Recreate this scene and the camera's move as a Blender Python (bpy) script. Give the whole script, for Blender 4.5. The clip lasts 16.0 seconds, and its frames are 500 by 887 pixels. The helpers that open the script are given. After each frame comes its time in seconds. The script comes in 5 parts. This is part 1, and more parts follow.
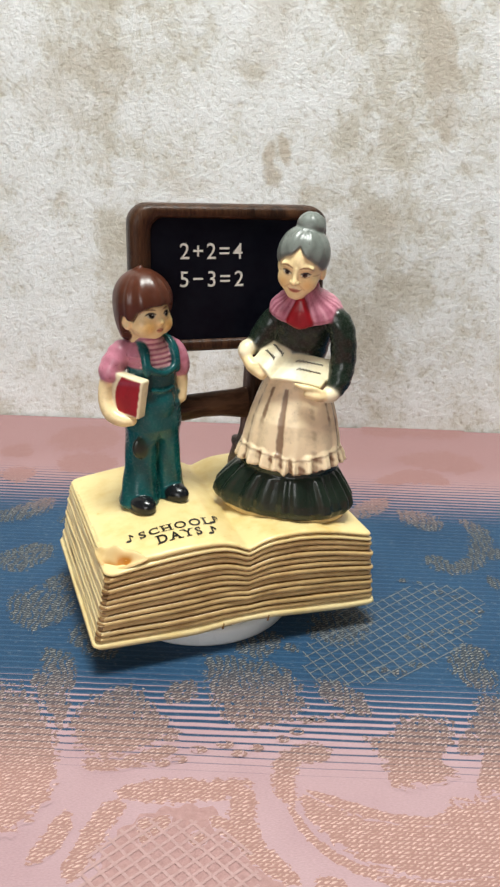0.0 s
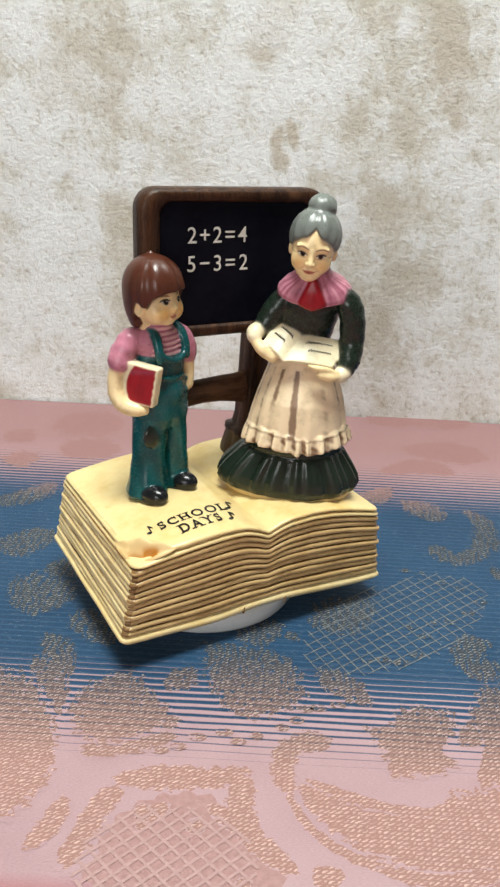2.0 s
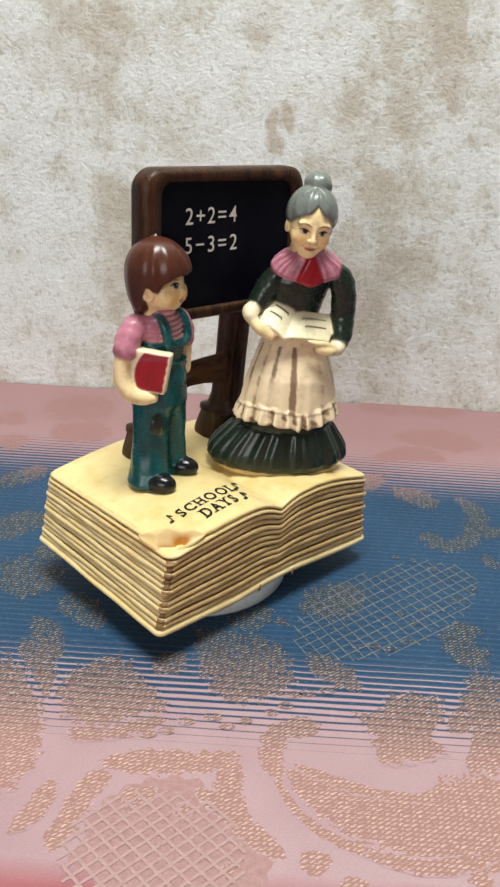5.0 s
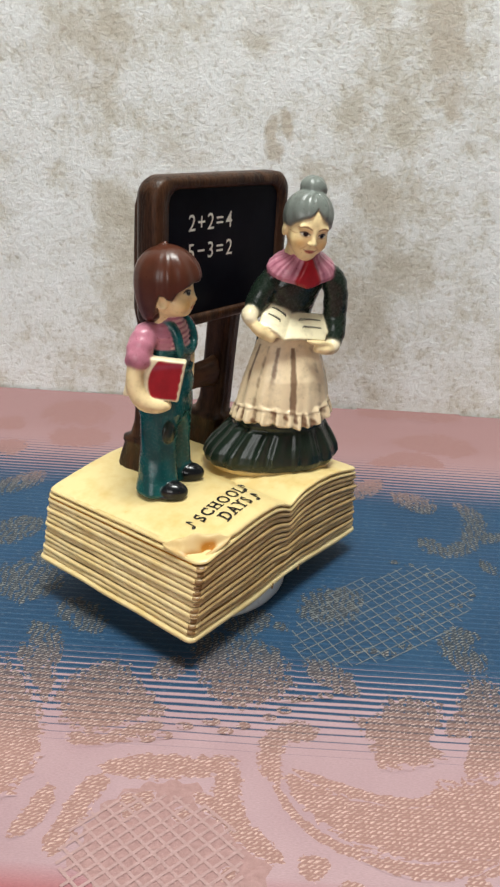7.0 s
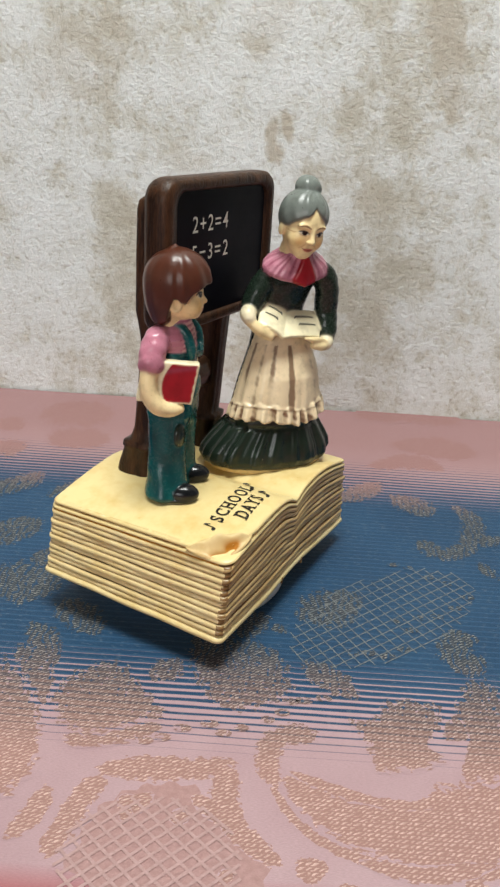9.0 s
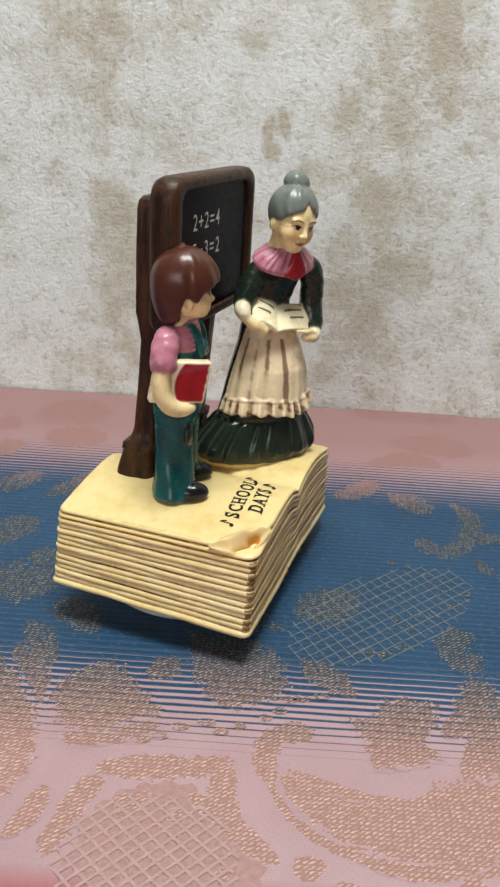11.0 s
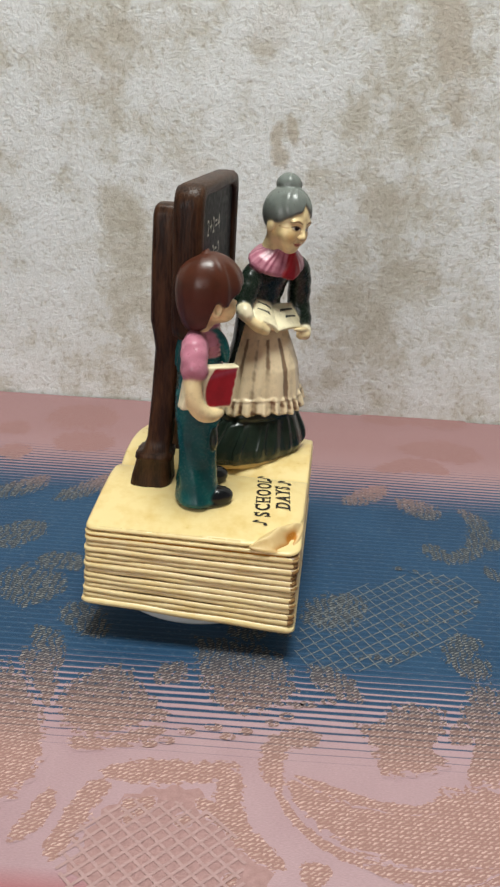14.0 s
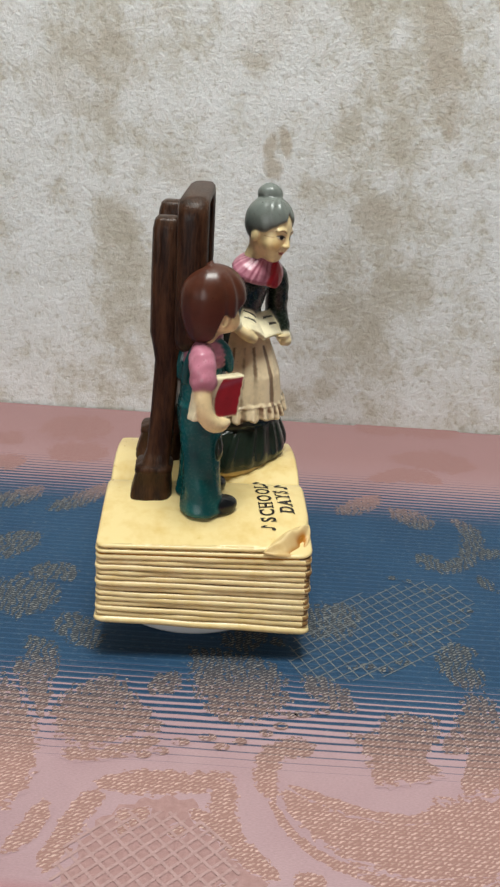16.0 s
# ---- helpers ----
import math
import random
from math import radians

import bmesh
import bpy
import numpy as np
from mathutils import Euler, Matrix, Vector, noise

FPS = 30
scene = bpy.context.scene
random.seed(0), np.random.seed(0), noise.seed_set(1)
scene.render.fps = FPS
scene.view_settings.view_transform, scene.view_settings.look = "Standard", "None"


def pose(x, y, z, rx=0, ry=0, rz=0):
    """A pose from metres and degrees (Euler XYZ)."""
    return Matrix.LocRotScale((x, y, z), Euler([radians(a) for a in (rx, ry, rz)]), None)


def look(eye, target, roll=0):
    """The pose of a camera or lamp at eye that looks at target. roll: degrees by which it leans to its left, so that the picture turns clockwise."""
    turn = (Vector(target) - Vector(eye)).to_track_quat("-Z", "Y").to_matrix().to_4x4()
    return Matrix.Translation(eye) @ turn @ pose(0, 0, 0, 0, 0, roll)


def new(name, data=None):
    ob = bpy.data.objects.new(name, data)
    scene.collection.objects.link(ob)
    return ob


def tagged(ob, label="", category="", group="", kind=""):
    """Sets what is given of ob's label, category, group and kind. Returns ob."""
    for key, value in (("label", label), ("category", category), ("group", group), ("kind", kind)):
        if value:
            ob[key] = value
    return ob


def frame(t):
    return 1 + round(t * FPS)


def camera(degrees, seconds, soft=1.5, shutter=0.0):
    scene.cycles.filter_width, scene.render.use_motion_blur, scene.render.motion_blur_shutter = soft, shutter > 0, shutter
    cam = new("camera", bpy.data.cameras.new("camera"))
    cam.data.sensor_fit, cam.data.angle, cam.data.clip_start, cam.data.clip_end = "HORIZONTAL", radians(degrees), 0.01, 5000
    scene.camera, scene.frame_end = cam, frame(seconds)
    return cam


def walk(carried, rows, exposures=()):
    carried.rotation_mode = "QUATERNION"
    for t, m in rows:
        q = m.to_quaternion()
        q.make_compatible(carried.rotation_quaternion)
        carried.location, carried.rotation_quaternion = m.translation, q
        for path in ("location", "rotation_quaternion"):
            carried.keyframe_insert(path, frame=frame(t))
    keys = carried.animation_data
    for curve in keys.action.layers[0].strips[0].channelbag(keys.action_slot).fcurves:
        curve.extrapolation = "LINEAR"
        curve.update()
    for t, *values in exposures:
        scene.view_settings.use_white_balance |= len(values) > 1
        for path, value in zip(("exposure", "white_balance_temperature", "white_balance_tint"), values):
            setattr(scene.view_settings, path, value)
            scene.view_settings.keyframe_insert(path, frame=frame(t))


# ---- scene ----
# World: metres, z up, z = 0 on the tablecloth, the plaster wall at y = 0.207.
cam = camera(32.23, 16.0, soft=2.4)
walk(cam, [(row[0], pose(*row[1:])) for row in (
    (0, 0.0264, -0.3320, 0.2130, 67.06, -1.64, 1.67),
    (0.5, 0.0274, -0.3322, 0.2123, 67.04, -1.61, 1.58),
    (1, 0.0277, -0.3316, 0.2122, 66.92, -1.59, 1.52),
    (1.5, 0.0277, -0.3311, 0.2118, 66.70, -1.72, 1.62),
    (2, 0.0269, -0.3297, 0.2110, 66.33, -2.20, 2.25),
    (2.5, 0.0263, -0.3292, 0.2107, 65.90, -2.59, 2.66),
    (3, 0.0267, -0.3290, 0.2100, 65.68, -2.66, 2.63),
    (3.5, 0.0269, -0.3282, 0.2096, 65.49, -2.68, 2.47),
    (4, 0.0270, -0.3278, 0.2087, 65.44, -2.75, 2.27),
    (6.5, 0.0268, -0.3280, 0.2087, 65.77, -3.16, 1.84),
    (7, 0.0266, -0.3288, 0.2090, 65.88, -3.13, 1.91),
    (7.5, 0.0265, -0.3285, 0.2087, 66.00, -3.12, 2.06),
    (8, 0.0264, -0.3288, 0.2092, 65.96, -3.21, 2.07),
    (8.5, 0.0265, -0.3285, 0.2087, 66.02, -3.31, 2.01),
    (9, 0.0265, -0.3287, 0.2087, 66.03, -3.38, 1.95),
    (11.5, 0.0273, -0.3283, 0.2084, 65.93, -3.29, 1.82),
    (12, 0.0269, -0.3296, 0.2087, 66.06, -3.30, 1.80),
    (12.5, 0.0267, -0.3279, 0.2076, 66.06, -3.16, 2.08),
    (13, 0.0267, -0.3281, 0.2073, 66.08, -3.17, 2.34),
    (13.5, 0.0272, -0.3282, 0.2072, 66.26, -3.20, 2.42),
    (14, 0.0273, -0.3286, 0.2079, 66.33, -3.23, 2.36),
    (14.5, 0.0271, -0.3298, 0.2084, 66.53, -3.28, 2.18),
    (15, 0.0271, -0.3291, 0.2081, 66.67, -3.31, 2.02),
    (15.5, 0.0271, -0.3300, 0.2087, 66.86, -3.31, 1.92),
    (16, 0.0275, -0.3298, 0.2087, 66.99, -3.29, 1.96),
)], exposures=((0, 0.29), (4, 0.22), (7, 0.11), (12.5, -0.05), (16, -0.12)))

# ---- light ----
world = bpy.data.worlds.new("room_air")
world.use_nodes = True
world.node_tree.nodes["Background"].inputs[0].default_value = (0.75, 0.85, 1.0, 1)
world.node_tree.nodes["Background"].inputs[1].default_value = 0.12
scene.world = world


def area_lamp(name, eye, target, sx, sy, power, colour):
    data = bpy.data.lights.new(name, "AREA")
    data.shape, data.size, data.size_y, data.energy, data.color = "RECTANGLE", sx, sy, power, colour
    ob = new(name, data)
    ob.matrix_world = look(eye, target)
    return ob


area_lamp("ceiling_lamp", (0.04, -0.22, 1.28), (0.02, -0.02, 0), 0.50, 0.34, 19.2, (0.95, 0.985, 0.94))
# unseen fill lamp, added to brighten the sides that face the camera
area_lamp("front_fill_light", (-0.9, -2.72, 0.75), (0, 0, 0.3), 1.25, 1.15, 20, (0.99, 0.98, 0.97))


# ---- materials ----
def material(name):
    m = bpy.data.materials.new(name)
    m.use_nodes = True
    nt = m.node_tree
    return m, nt, nt.nodes["Principled BSDF"]


def node(nt, kind, **values):
    n = nt.nodes.new(kind)
    for key, value in values.items():
        n.inputs[key.replace("_", " ")].default_value = value
    return n


def ramp(nt, source, stops):
    r = nt.nodes.new("ShaderNodeValToRGB")
    while len(r.color_ramp.elements) < len(stops):
        r.color_ramp.elements.new(0.5)
    for e, (pos, col) in zip(r.color_ramp.elements, stops):
        e.position = pos
        e.color = (*col, 1) if len(col) == 3 else col
    nt.links.new(source, r.inputs[0])
    return r.outputs[0]


def mix(nt, fac, a, b, how="MIX"):
    n = nt.nodes.new("ShaderNodeMix")
    n.data_type, n.blend_type = "RGBA", how
    for slot, v in ((0, fac), (6, a), (7, b)):
        if isinstance(v, bpy.types.NodeSocket):
            nt.links.new(v, n.inputs[slot])
        else:
            n.inputs[slot].default_value = v if slot == 0 else (*v[:3], 1)
    return n.outputs[2]


def calc(nt, op, a, b=0.0, c=0.0):
    n = nt.nodes.new("ShaderNodeMath")
    n.operation = op
    for slot, v in ((0, a), (1, b), (2, c)):
        if isinstance(v, bpy.types.NodeSocket):
            nt.links.new(v, n.inputs[slot])
        else:
            n.inputs[slot].default_value = v
    return n.outputs[0]


def coords(nt, scale=(1, 1, 1), spot=(0, 0, 0), turn=(0, 0, 0)):
    tc = nt.nodes.new("ShaderNodeTexCoord")
    mp = node(nt, "ShaderNodeMapping")
    mp.inputs["Scale"].default_value, mp.inputs["Location"].default_value, mp.inputs["Rotation"].default_value = scale, spot, turn
    nt.links.new(tc.outputs["Object"], mp.inputs[0])
    return mp.outputs[0]


def noise_tex(nt, vec, scale, detail=4.0, rough=0.6):
    n = node(nt, "ShaderNodeTexNoise", Scale=scale, Detail=detail, Roughness=rough)
    nt.links.new(vec, n.inputs["Vector"])
    return n.outputs["Fac"]


def bump(nt, bsdf, height, strength, distance):
    b = node(nt, "ShaderNodeBump", Strength=strength, Distance=distance)
    nt.links.new(height, b.inputs["Height"])
    nt.links.new(b.outputs[0], bsdf.inputs["Normal"])


def glaze(name, light, dark, rough=0.3, scale=140.0, relief=0.25, spread=(0.35, 0.65), coat=0.25, grain=(1, 1, 1), wash=None, shine=0.35):
    """Hand-painted, varnished ceramic: brushed paint that is thin in places, fine relief, a thin varnish.
    wash: a second paint, brushed on where the mesh's wash attribute says so."""
    m, nt, bsdf = material(name)
    vec = coords(nt, grain)
    broad = noise_tex(nt, vec, scale, 3.0)
    fine = noise_tex(nt, vec, scale * 6, 3.0)
    both = calc(nt, "MULTIPLY_ADD", fine, 0.35, calc(nt, "MULTIPLY", broad, 0.65))
    col = ramp(nt, both, ((spread[0], dark), (spread[1], light)))
    if wash:
        brushed = nt.nodes.new("ShaderNodeAttribute")
        brushed.attribute_name = "wash"
        amount = calc(nt, "MULTIPLY", brushed.outputs["Fac"], calc(nt, "MULTIPLY_ADD", broad, 1.4, 0.3))
        amount.node.use_clamp = True
        col = mix(nt, amount, col, wash)
    nt.links.new(col, bsdf.inputs["Base Color"])
    nt.links.new(ramp(nt, fine, ((0.3, (rough * 0.8,) * 3), (0.7, (rough * 1.3,) * 3))), bsdf.inputs["Roughness"])
    bsdf.inputs["Coat Weight"].default_value = coat
    bsdf.inputs["Specular IOR Level"].default_value = shine
    bsdf.inputs["Coat Roughness"].default_value = 0.2
    bump(nt, bsdf, both, relief, 0.0006)
    return m


CREAM = glaze("cream_page_glaze", (0.77, 0.605, 0.285), (0.66, 0.45, 0.15), 0.34, 32, 0.12, (0.30, 0.52))
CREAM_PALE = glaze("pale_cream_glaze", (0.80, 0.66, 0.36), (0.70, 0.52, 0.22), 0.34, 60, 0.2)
WASH_BROWN = glaze("brown_antique_wash", (0.30, 0.17, 0.06), (0.16, 0.08, 0.025), 0.4, 160, 0.2)
WASH_TAN = glaze("tan_antique_wash", (0.62, 0.46, 0.24), (0.46, 0.31, 0.13), 0.38, 120, 0.2)
CREAM_STAINED = glaze("stained_page_glaze", (0.72, 0.55, 0.27), (0.62, 0.42, 0.16), 0.46, 60, 0.15, (0.30, 0.52), coat=0.05, wash=(0.46, 0.18, 0.02))
STAIN_ORANGE = glaze("orange_stain", (0.72, 0.36, 0.06), (0.50, 0.20, 0.02), 0.35, 160, 0.2)
WOOD = glaze("brown_wood_glaze", (0.072, 0.031, 0.014), (0.016, 0.006, 0.003), 0.38, 230, 1.0, (0.40, 0.62), 0.05, (1, 1, 0.18), shine=0.2)
WOOD_BAR = glaze("brown_bar_glaze", (0.105, 0.050, 0.027), (0.032, 0.013, 0.007), 0.36, 160, 0.8, (0.4, 0.6), 0.3, (0.2, 1, 1), shine=0.2)
SLATE = glaze("black_board_glaze", (0.006, 0.007, 0.011), (0.003, 0.003, 0.006), 0.36, 60, 0.03, coat=0.0, shine=0.05)
CHALK = glaze("chalk_white_paint", (0.75, 0.74, 0.66), (0.55, 0.54, 0.48), 0.6, 400, 0.2, coat=0.0)
INK = glaze("black_ink", (0.02, 0.016, 0.012), (0.008, 0.006, 0.005), 0.4, 200, 0.1)
PLASTIC = glaze("white_plastic", (0.78, 0.79, 0.78), (0.74, 0.75, 0.74), 0.3, 20, 0.02, coat=0.0)


def plaster_wall():
    """Two coats of limewash, the white one worn off in ragged patches down to the beige, on gritty plaster."""
    m, nt, bsdf = material("mottled_plaster")
    vec = coords(nt)
    broad = noise_tex(nt, coords(nt, (1, 1, 0.7), spot=(0.31, 0, 0.12)), 11, 3, 0.55)
    mid = noise_tex(nt, vec, 38, 8, 0.68)
    fine = noise_tex(nt, vec, 260, 6, 0.7)
    mottle = calc(nt, "MULTIPLY_ADD", mid, 0.48, calc(nt, "MULTIPLY", broad, 0.52))
    worn = calc(nt, "MULTIPLY_ADD", fine, 0.16, calc(nt, "SUBTRACT", mottle, 0.08))
    tone = ramp(nt, worn, ((0.38, (0.51, 0.475, 0.39)), (0.455, (0.595, 0.57, 0.495)), (0.495, (0.67, 0.665, 0.615)), (0.53, (0.745, 0.755, 0.73)), (0.62, (0.81, 0.83, 0.82))))
    # old damp marks: (x, z, half width, half height, lean, strength)
    sep = nt.nodes.new("ShaderNodeSeparateXYZ")
    nt.links.new(vec, sep.inputs[0])
    for x, z, rx, rz, lean, strength in ((0.026, 0.160, 0.008, 0.008, 0.2, 0.9), (0.023, 0.170, 0.0045, 0.009, -0.2, 0.9), (0.033, 0.172, 0.004, 0.011, 0.25, 0.95), (0.118, 0.222, 0.012, 0.050, 0.25, 0.85), (0.020, 0.235, 0.016, 0.030, -0.2, 0.38), (-0.085, 0.205, 0.040, 0.030, -0.6, 0.42), (-0.025, 0.150, 0.016, 0.010, 0.0, 0.5), (0.088, 0.135, 0.018, 0.010, 0.3, 0.45)):
        dx = calc(nt, "SUBTRACT", sep.outputs[0], x)
        dz = calc(nt, "SUBTRACT", sep.outputs[2], z)
        dx = calc(nt, "MULTIPLY_ADD", dz, lean, dx)
        r = calc(nt, "ADD", calc(nt, "POWER", calc(nt, "ABSOLUTE", calc(nt, "DIVIDE", dx, rx)), 2.0), calc(nt, "POWER", calc(nt, "ABSOLUTE", calc(nt, "DIVIDE", dz, rz)), 2.0))
        r = calc(nt, "MULTIPLY_ADD", mid, 3.4, calc(nt, "SUBTRACT", r, 1.7))
        mark = ramp(nt, r, ((0.25, (strength,) * 3), (1.0, (0, 0, 0))))
        tone = mix(nt, mark, tone, (0.53, 0.48, 0.395))
    specks = ramp(nt, fine, ((0.34, (0.60, 0.55, 0.48)), (0.46, (1, 1, 1))))
    nt.links.new(mix(nt, 0.5, tone, specks, "MULTIPLY"), bsdf.inputs["Base Color"])
    bsdf.inputs["Roughness"].default_value = 0.8
    grit = noise_tex(nt, vec, 620, 3, 0.6)
    relief = calc(nt, "MULTIPLY_ADD", grit, 0.35, calc(nt, "MULTIPLY", fine, 0.9))
    relief = calc(nt, "MULTIPLY_ADD", relief, 1.0, calc(nt, "MULTIPLY", mid, 0.8))
    bump(nt, bsdf, relief, 0.75, 0.0013)
    return m


def band_of_blue(nt):
    """How blue the weft is at a place on the cloth: 0 in the pink, 1 in the blue band, with thread lines between."""
    tc = nt.nodes.new("ShaderNodeTexCoord")
    sep = nt.nodes.new("ShaderNodeSeparateXYZ")
    nt.links.new(tc.outputs["Object"], sep.inputs[0])
    y = sep.outputs[1]
    wav = noise_tex(nt, coords(nt, (3, 12, 1)), 6, 2)
    yy = calc(nt, "MULTIPLY_ADD", wav, 0.0016, y)
    near = nt.nodes.new("ShaderNodeMapRange")
    near.inputs[1].default_value, near.inputs[2].default_value = -0.116, -0.050
    nt.links.new(y, near.inputs[0])
    far = nt.nodes.new("ShaderNodeMapRange")
    far.inputs[1].default_value, far.inputs[2].default_value = 0.135, 0.062
    nt.links.new(y, far.inputs[0])
    share = calc(nt, "MULTIPLY", near.outputs[0], far.outputs[0])
    saw = calc(nt, "PINGPONG", calc(nt, "DIVIDE", yy, 0.0034), 0.5)
    line = calc(nt, "SUBTRACT", calc(nt, "MULTIPLY_ADD", share, 0.72, -0.085), saw)
    soft = nt.nodes.new("ShaderNodeMapRange")
    soft.inputs[1].default_value, soft.inputs[2].default_value = -0.07, 0.07
    nt.links.new(line, soft.inputs[0])
    return soft.outputs[0], share


def cloth_material(name, motif):
    """Damask; motif adds the brown brocade where the mesh's cover attribute is high, stitch by stitch."""
    m, nt, bsdf = material(name)
    blue, share = band_of_blue(nt)
    vec = coords(nt)
    patchy = noise_tex(nt, vec, 14, 3)
    weave = noise_tex(nt, coords(nt, (1, 3.2, 1)), 900, 2)
    pink = ramp(nt, patchy, ((0.3, (0.40, 0.255, 0.275)), (0.7, (0.48, 0.325, 0.345))))
    indigo = ramp(nt, patchy, ((0.3, (0.007, 0.040, 0.095)), (0.7, (0.014, 0.060, 0.130))))
    weft = nt.nodes.new("ShaderNodeSeparateXYZ")
    nt.links.new(vec, weft.inputs[0])
    rib = calc(nt, "PINGPONG", calc(nt, "DIVIDE", weft.outputs[1], 0.0034), 0.5)
    indigo = mix(nt, ramp(nt, rib, ((0.30, (0, 0, 0)), (0.48, (0.5, 0.5, 0.5)))), indigo, (0.045, 0.115, 0.205))
    where = nt.nodes.new("ShaderNodeSeparateXYZ")
    nt.links.new(vec, where.inputs[0])
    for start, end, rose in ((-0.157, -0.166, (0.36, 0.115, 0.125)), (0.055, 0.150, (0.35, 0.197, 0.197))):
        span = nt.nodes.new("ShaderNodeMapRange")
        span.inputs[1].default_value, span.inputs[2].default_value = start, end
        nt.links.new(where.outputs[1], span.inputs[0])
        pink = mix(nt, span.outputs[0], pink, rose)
    dash = noise_tex(nt, coords(nt, (1, 3.0, 1)), 330, 1)
    indigo = mix(nt, ramp(nt, dash, ((0.60, (0, 0, 0)), (0.72, (0.45, 0.45, 0.45)))), indigo, (0.13, 0.17, 0.21))
    col = mix(nt, blue, pink, indigo)
    col = mix(nt, 0.4, col, ramp(nt, weave, ((0.3, (0.6, 0.6, 0.6)), (0.7, (1, 1, 1)))), "MULTIPLY")
    height = weave
    if motif:
        vor = node(nt, "ShaderNodeTexVoronoi", Scale=600.0)
        nt.links.new(coords(nt, (0.75, 1.5, 1), turn=(0, 0, 0.45)), vor.inputs["Vector"])
        pick = nt.nodes.new("ShaderNodeSeparateColor")
        nt.links.new(vor.outputs["Color"], pick.inputs[0])
        place = nt.nodes.new("ShaderNodeSeparateXYZ")
        nt.links.new(vec, place.inputs[0])
        slant = calc(nt, "ADD", calc(nt, "MULTIPLY", place.outputs[0], 0.62), calc(nt, "MULTIPLY", place.outputs[1], -0.78))
        wander = noise_tex(nt, vec, 420, 3)
        row1 = calc(nt, "PINGPONG", calc(nt, "MULTIPLY_ADD", wander, 1.6, calc(nt, "DIVIDE", slant, 0.00125)), 0.5)
        row2 = calc(nt, "PINGPONG", calc(nt, "MULTIPLY_ADD", wander, 0.5, calc(nt, "DIVIDE", place.outputs[1], 0.0017)), 0.5)
        stitch = calc(nt, "MULTIPLY", ramp(nt, row1, ((0.20, (0, 0, 0)), (0.36, (1, 1, 1)))), ramp(nt, row2, ((0.10, (0, 0, 0)), (0.24, (1, 1, 1)))))
        glint = calc(nt, "MULTIPLY", stitch, ramp(nt, wander, ((0.36, (0.1, 0.1, 0.1)), (0.60, (1, 1, 1)))))
        ground = mix(nt, share, (0.315, 0.172, 0.148), (0.034, 0.036, 0.038))
        ground = mix(nt, calc(nt, "MULTIPLY", blue, 0.6), ground, (0.020, 0.034, 0.055))
        thread = mix(nt, share, (0.61, 0.42, 0.375), (0.25, 0.25, 0.235))
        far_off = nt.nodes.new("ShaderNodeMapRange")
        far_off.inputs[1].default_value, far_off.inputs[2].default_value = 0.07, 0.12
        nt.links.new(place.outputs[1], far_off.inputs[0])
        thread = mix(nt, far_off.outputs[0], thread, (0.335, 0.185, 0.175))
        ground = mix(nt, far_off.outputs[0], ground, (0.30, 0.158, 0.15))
        brown = mix(nt, glint, ground, thread)
        cover = nt.nodes.new("ShaderNodeAttribute")
        cover.attribute_name = "cover"
        lace = node(nt, "ShaderNodeTexWave", Scale=95.0, Distortion=9.0, Detail=2.0)
        lace.inputs["Detail Scale"].default_value = 1.2
        nt.links.new(vec, lace.inputs["Vector"])
        holes = calc(nt, "MULTIPLY", ramp(nt, lace.outputs["Fac"], ((0.08, (1, 1, 1)), (0.30, (0, 0, 0)))), calc(nt, "MULTIPLY", share, 0.8))
        solid = calc(nt, "SUBTRACT", cover.outputs["Fac"], holes)
        shown = calc(nt, "GREATER_THAN", calc(nt, "MULTIPLY_ADD", pick.outputs[1], 0.8, solid), 0.72)
        col = mix(nt, shown, col, brown)
        height = calc(nt, "MULTIPLY_ADD", calc(nt, "MULTIPLY", stitch, shown), 0.9, weave)
    nt.links.new(col, bsdf.inputs["Base Color"])
    bsdf.inputs["Roughness"].default_value = 0.55
    bsdf.inputs["Specular IOR Level"].default_value = 0.25
    bsdf.inputs["Sheen Weight"].default_value = 0.04
    bump(nt, bsdf, height, 0.4, 0.0004)
    return m


def plain(name, a, b, rough, scale):
    m, nt, bsdf = material(name)
    nt.links.new(ramp(nt, noise_tex(nt, coords(nt), scale, 4), ((0.3, a), (0.7, b))), bsdf.inputs["Base Color"])
    bsdf.inputs["Roughness"].default_value = rough
    return m


PLASTER = plaster_wall()
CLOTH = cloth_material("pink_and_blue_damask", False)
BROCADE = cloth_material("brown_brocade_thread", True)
LATTICE_GROUND = glaze("salmon_lattice_ground", (0.40, 0.235, 0.225), (0.31, 0.175, 0.165), 0.5, 500, 0.5, coat=0.0)
GREY_THREAD = glaze("grey_lurex_thread", (0.22, 0.23, 0.22), (0.04, 0.06, 0.09), 0.4, 700, 0.4, coat=0.0)
PALE_THREAD = glaze("pale_pink_thread", (0.44, 0.285, 0.275), (0.36, 0.22, 0.21), 0.45, 600, 0.4, coat=0.0)
ROOM_PAINT = plain("room_paint", (0.34, 0.33, 0.31), (0.38, 0.37, 0.35), 0.85, 3)
FLOORING = plain("floor_boards", (0.20, 0.13, 0.08), (0.28, 0.18, 0.11), 0.5, 5)
TABLE_WOOD = plain("table_wood", (0.16, 0.09, 0.05), (0.22, 0.13, 0.07), 0.45, 12)

# ---- mesh helpers; figures and cloth motifs are laid out in millimetres ----
MM = 0.001


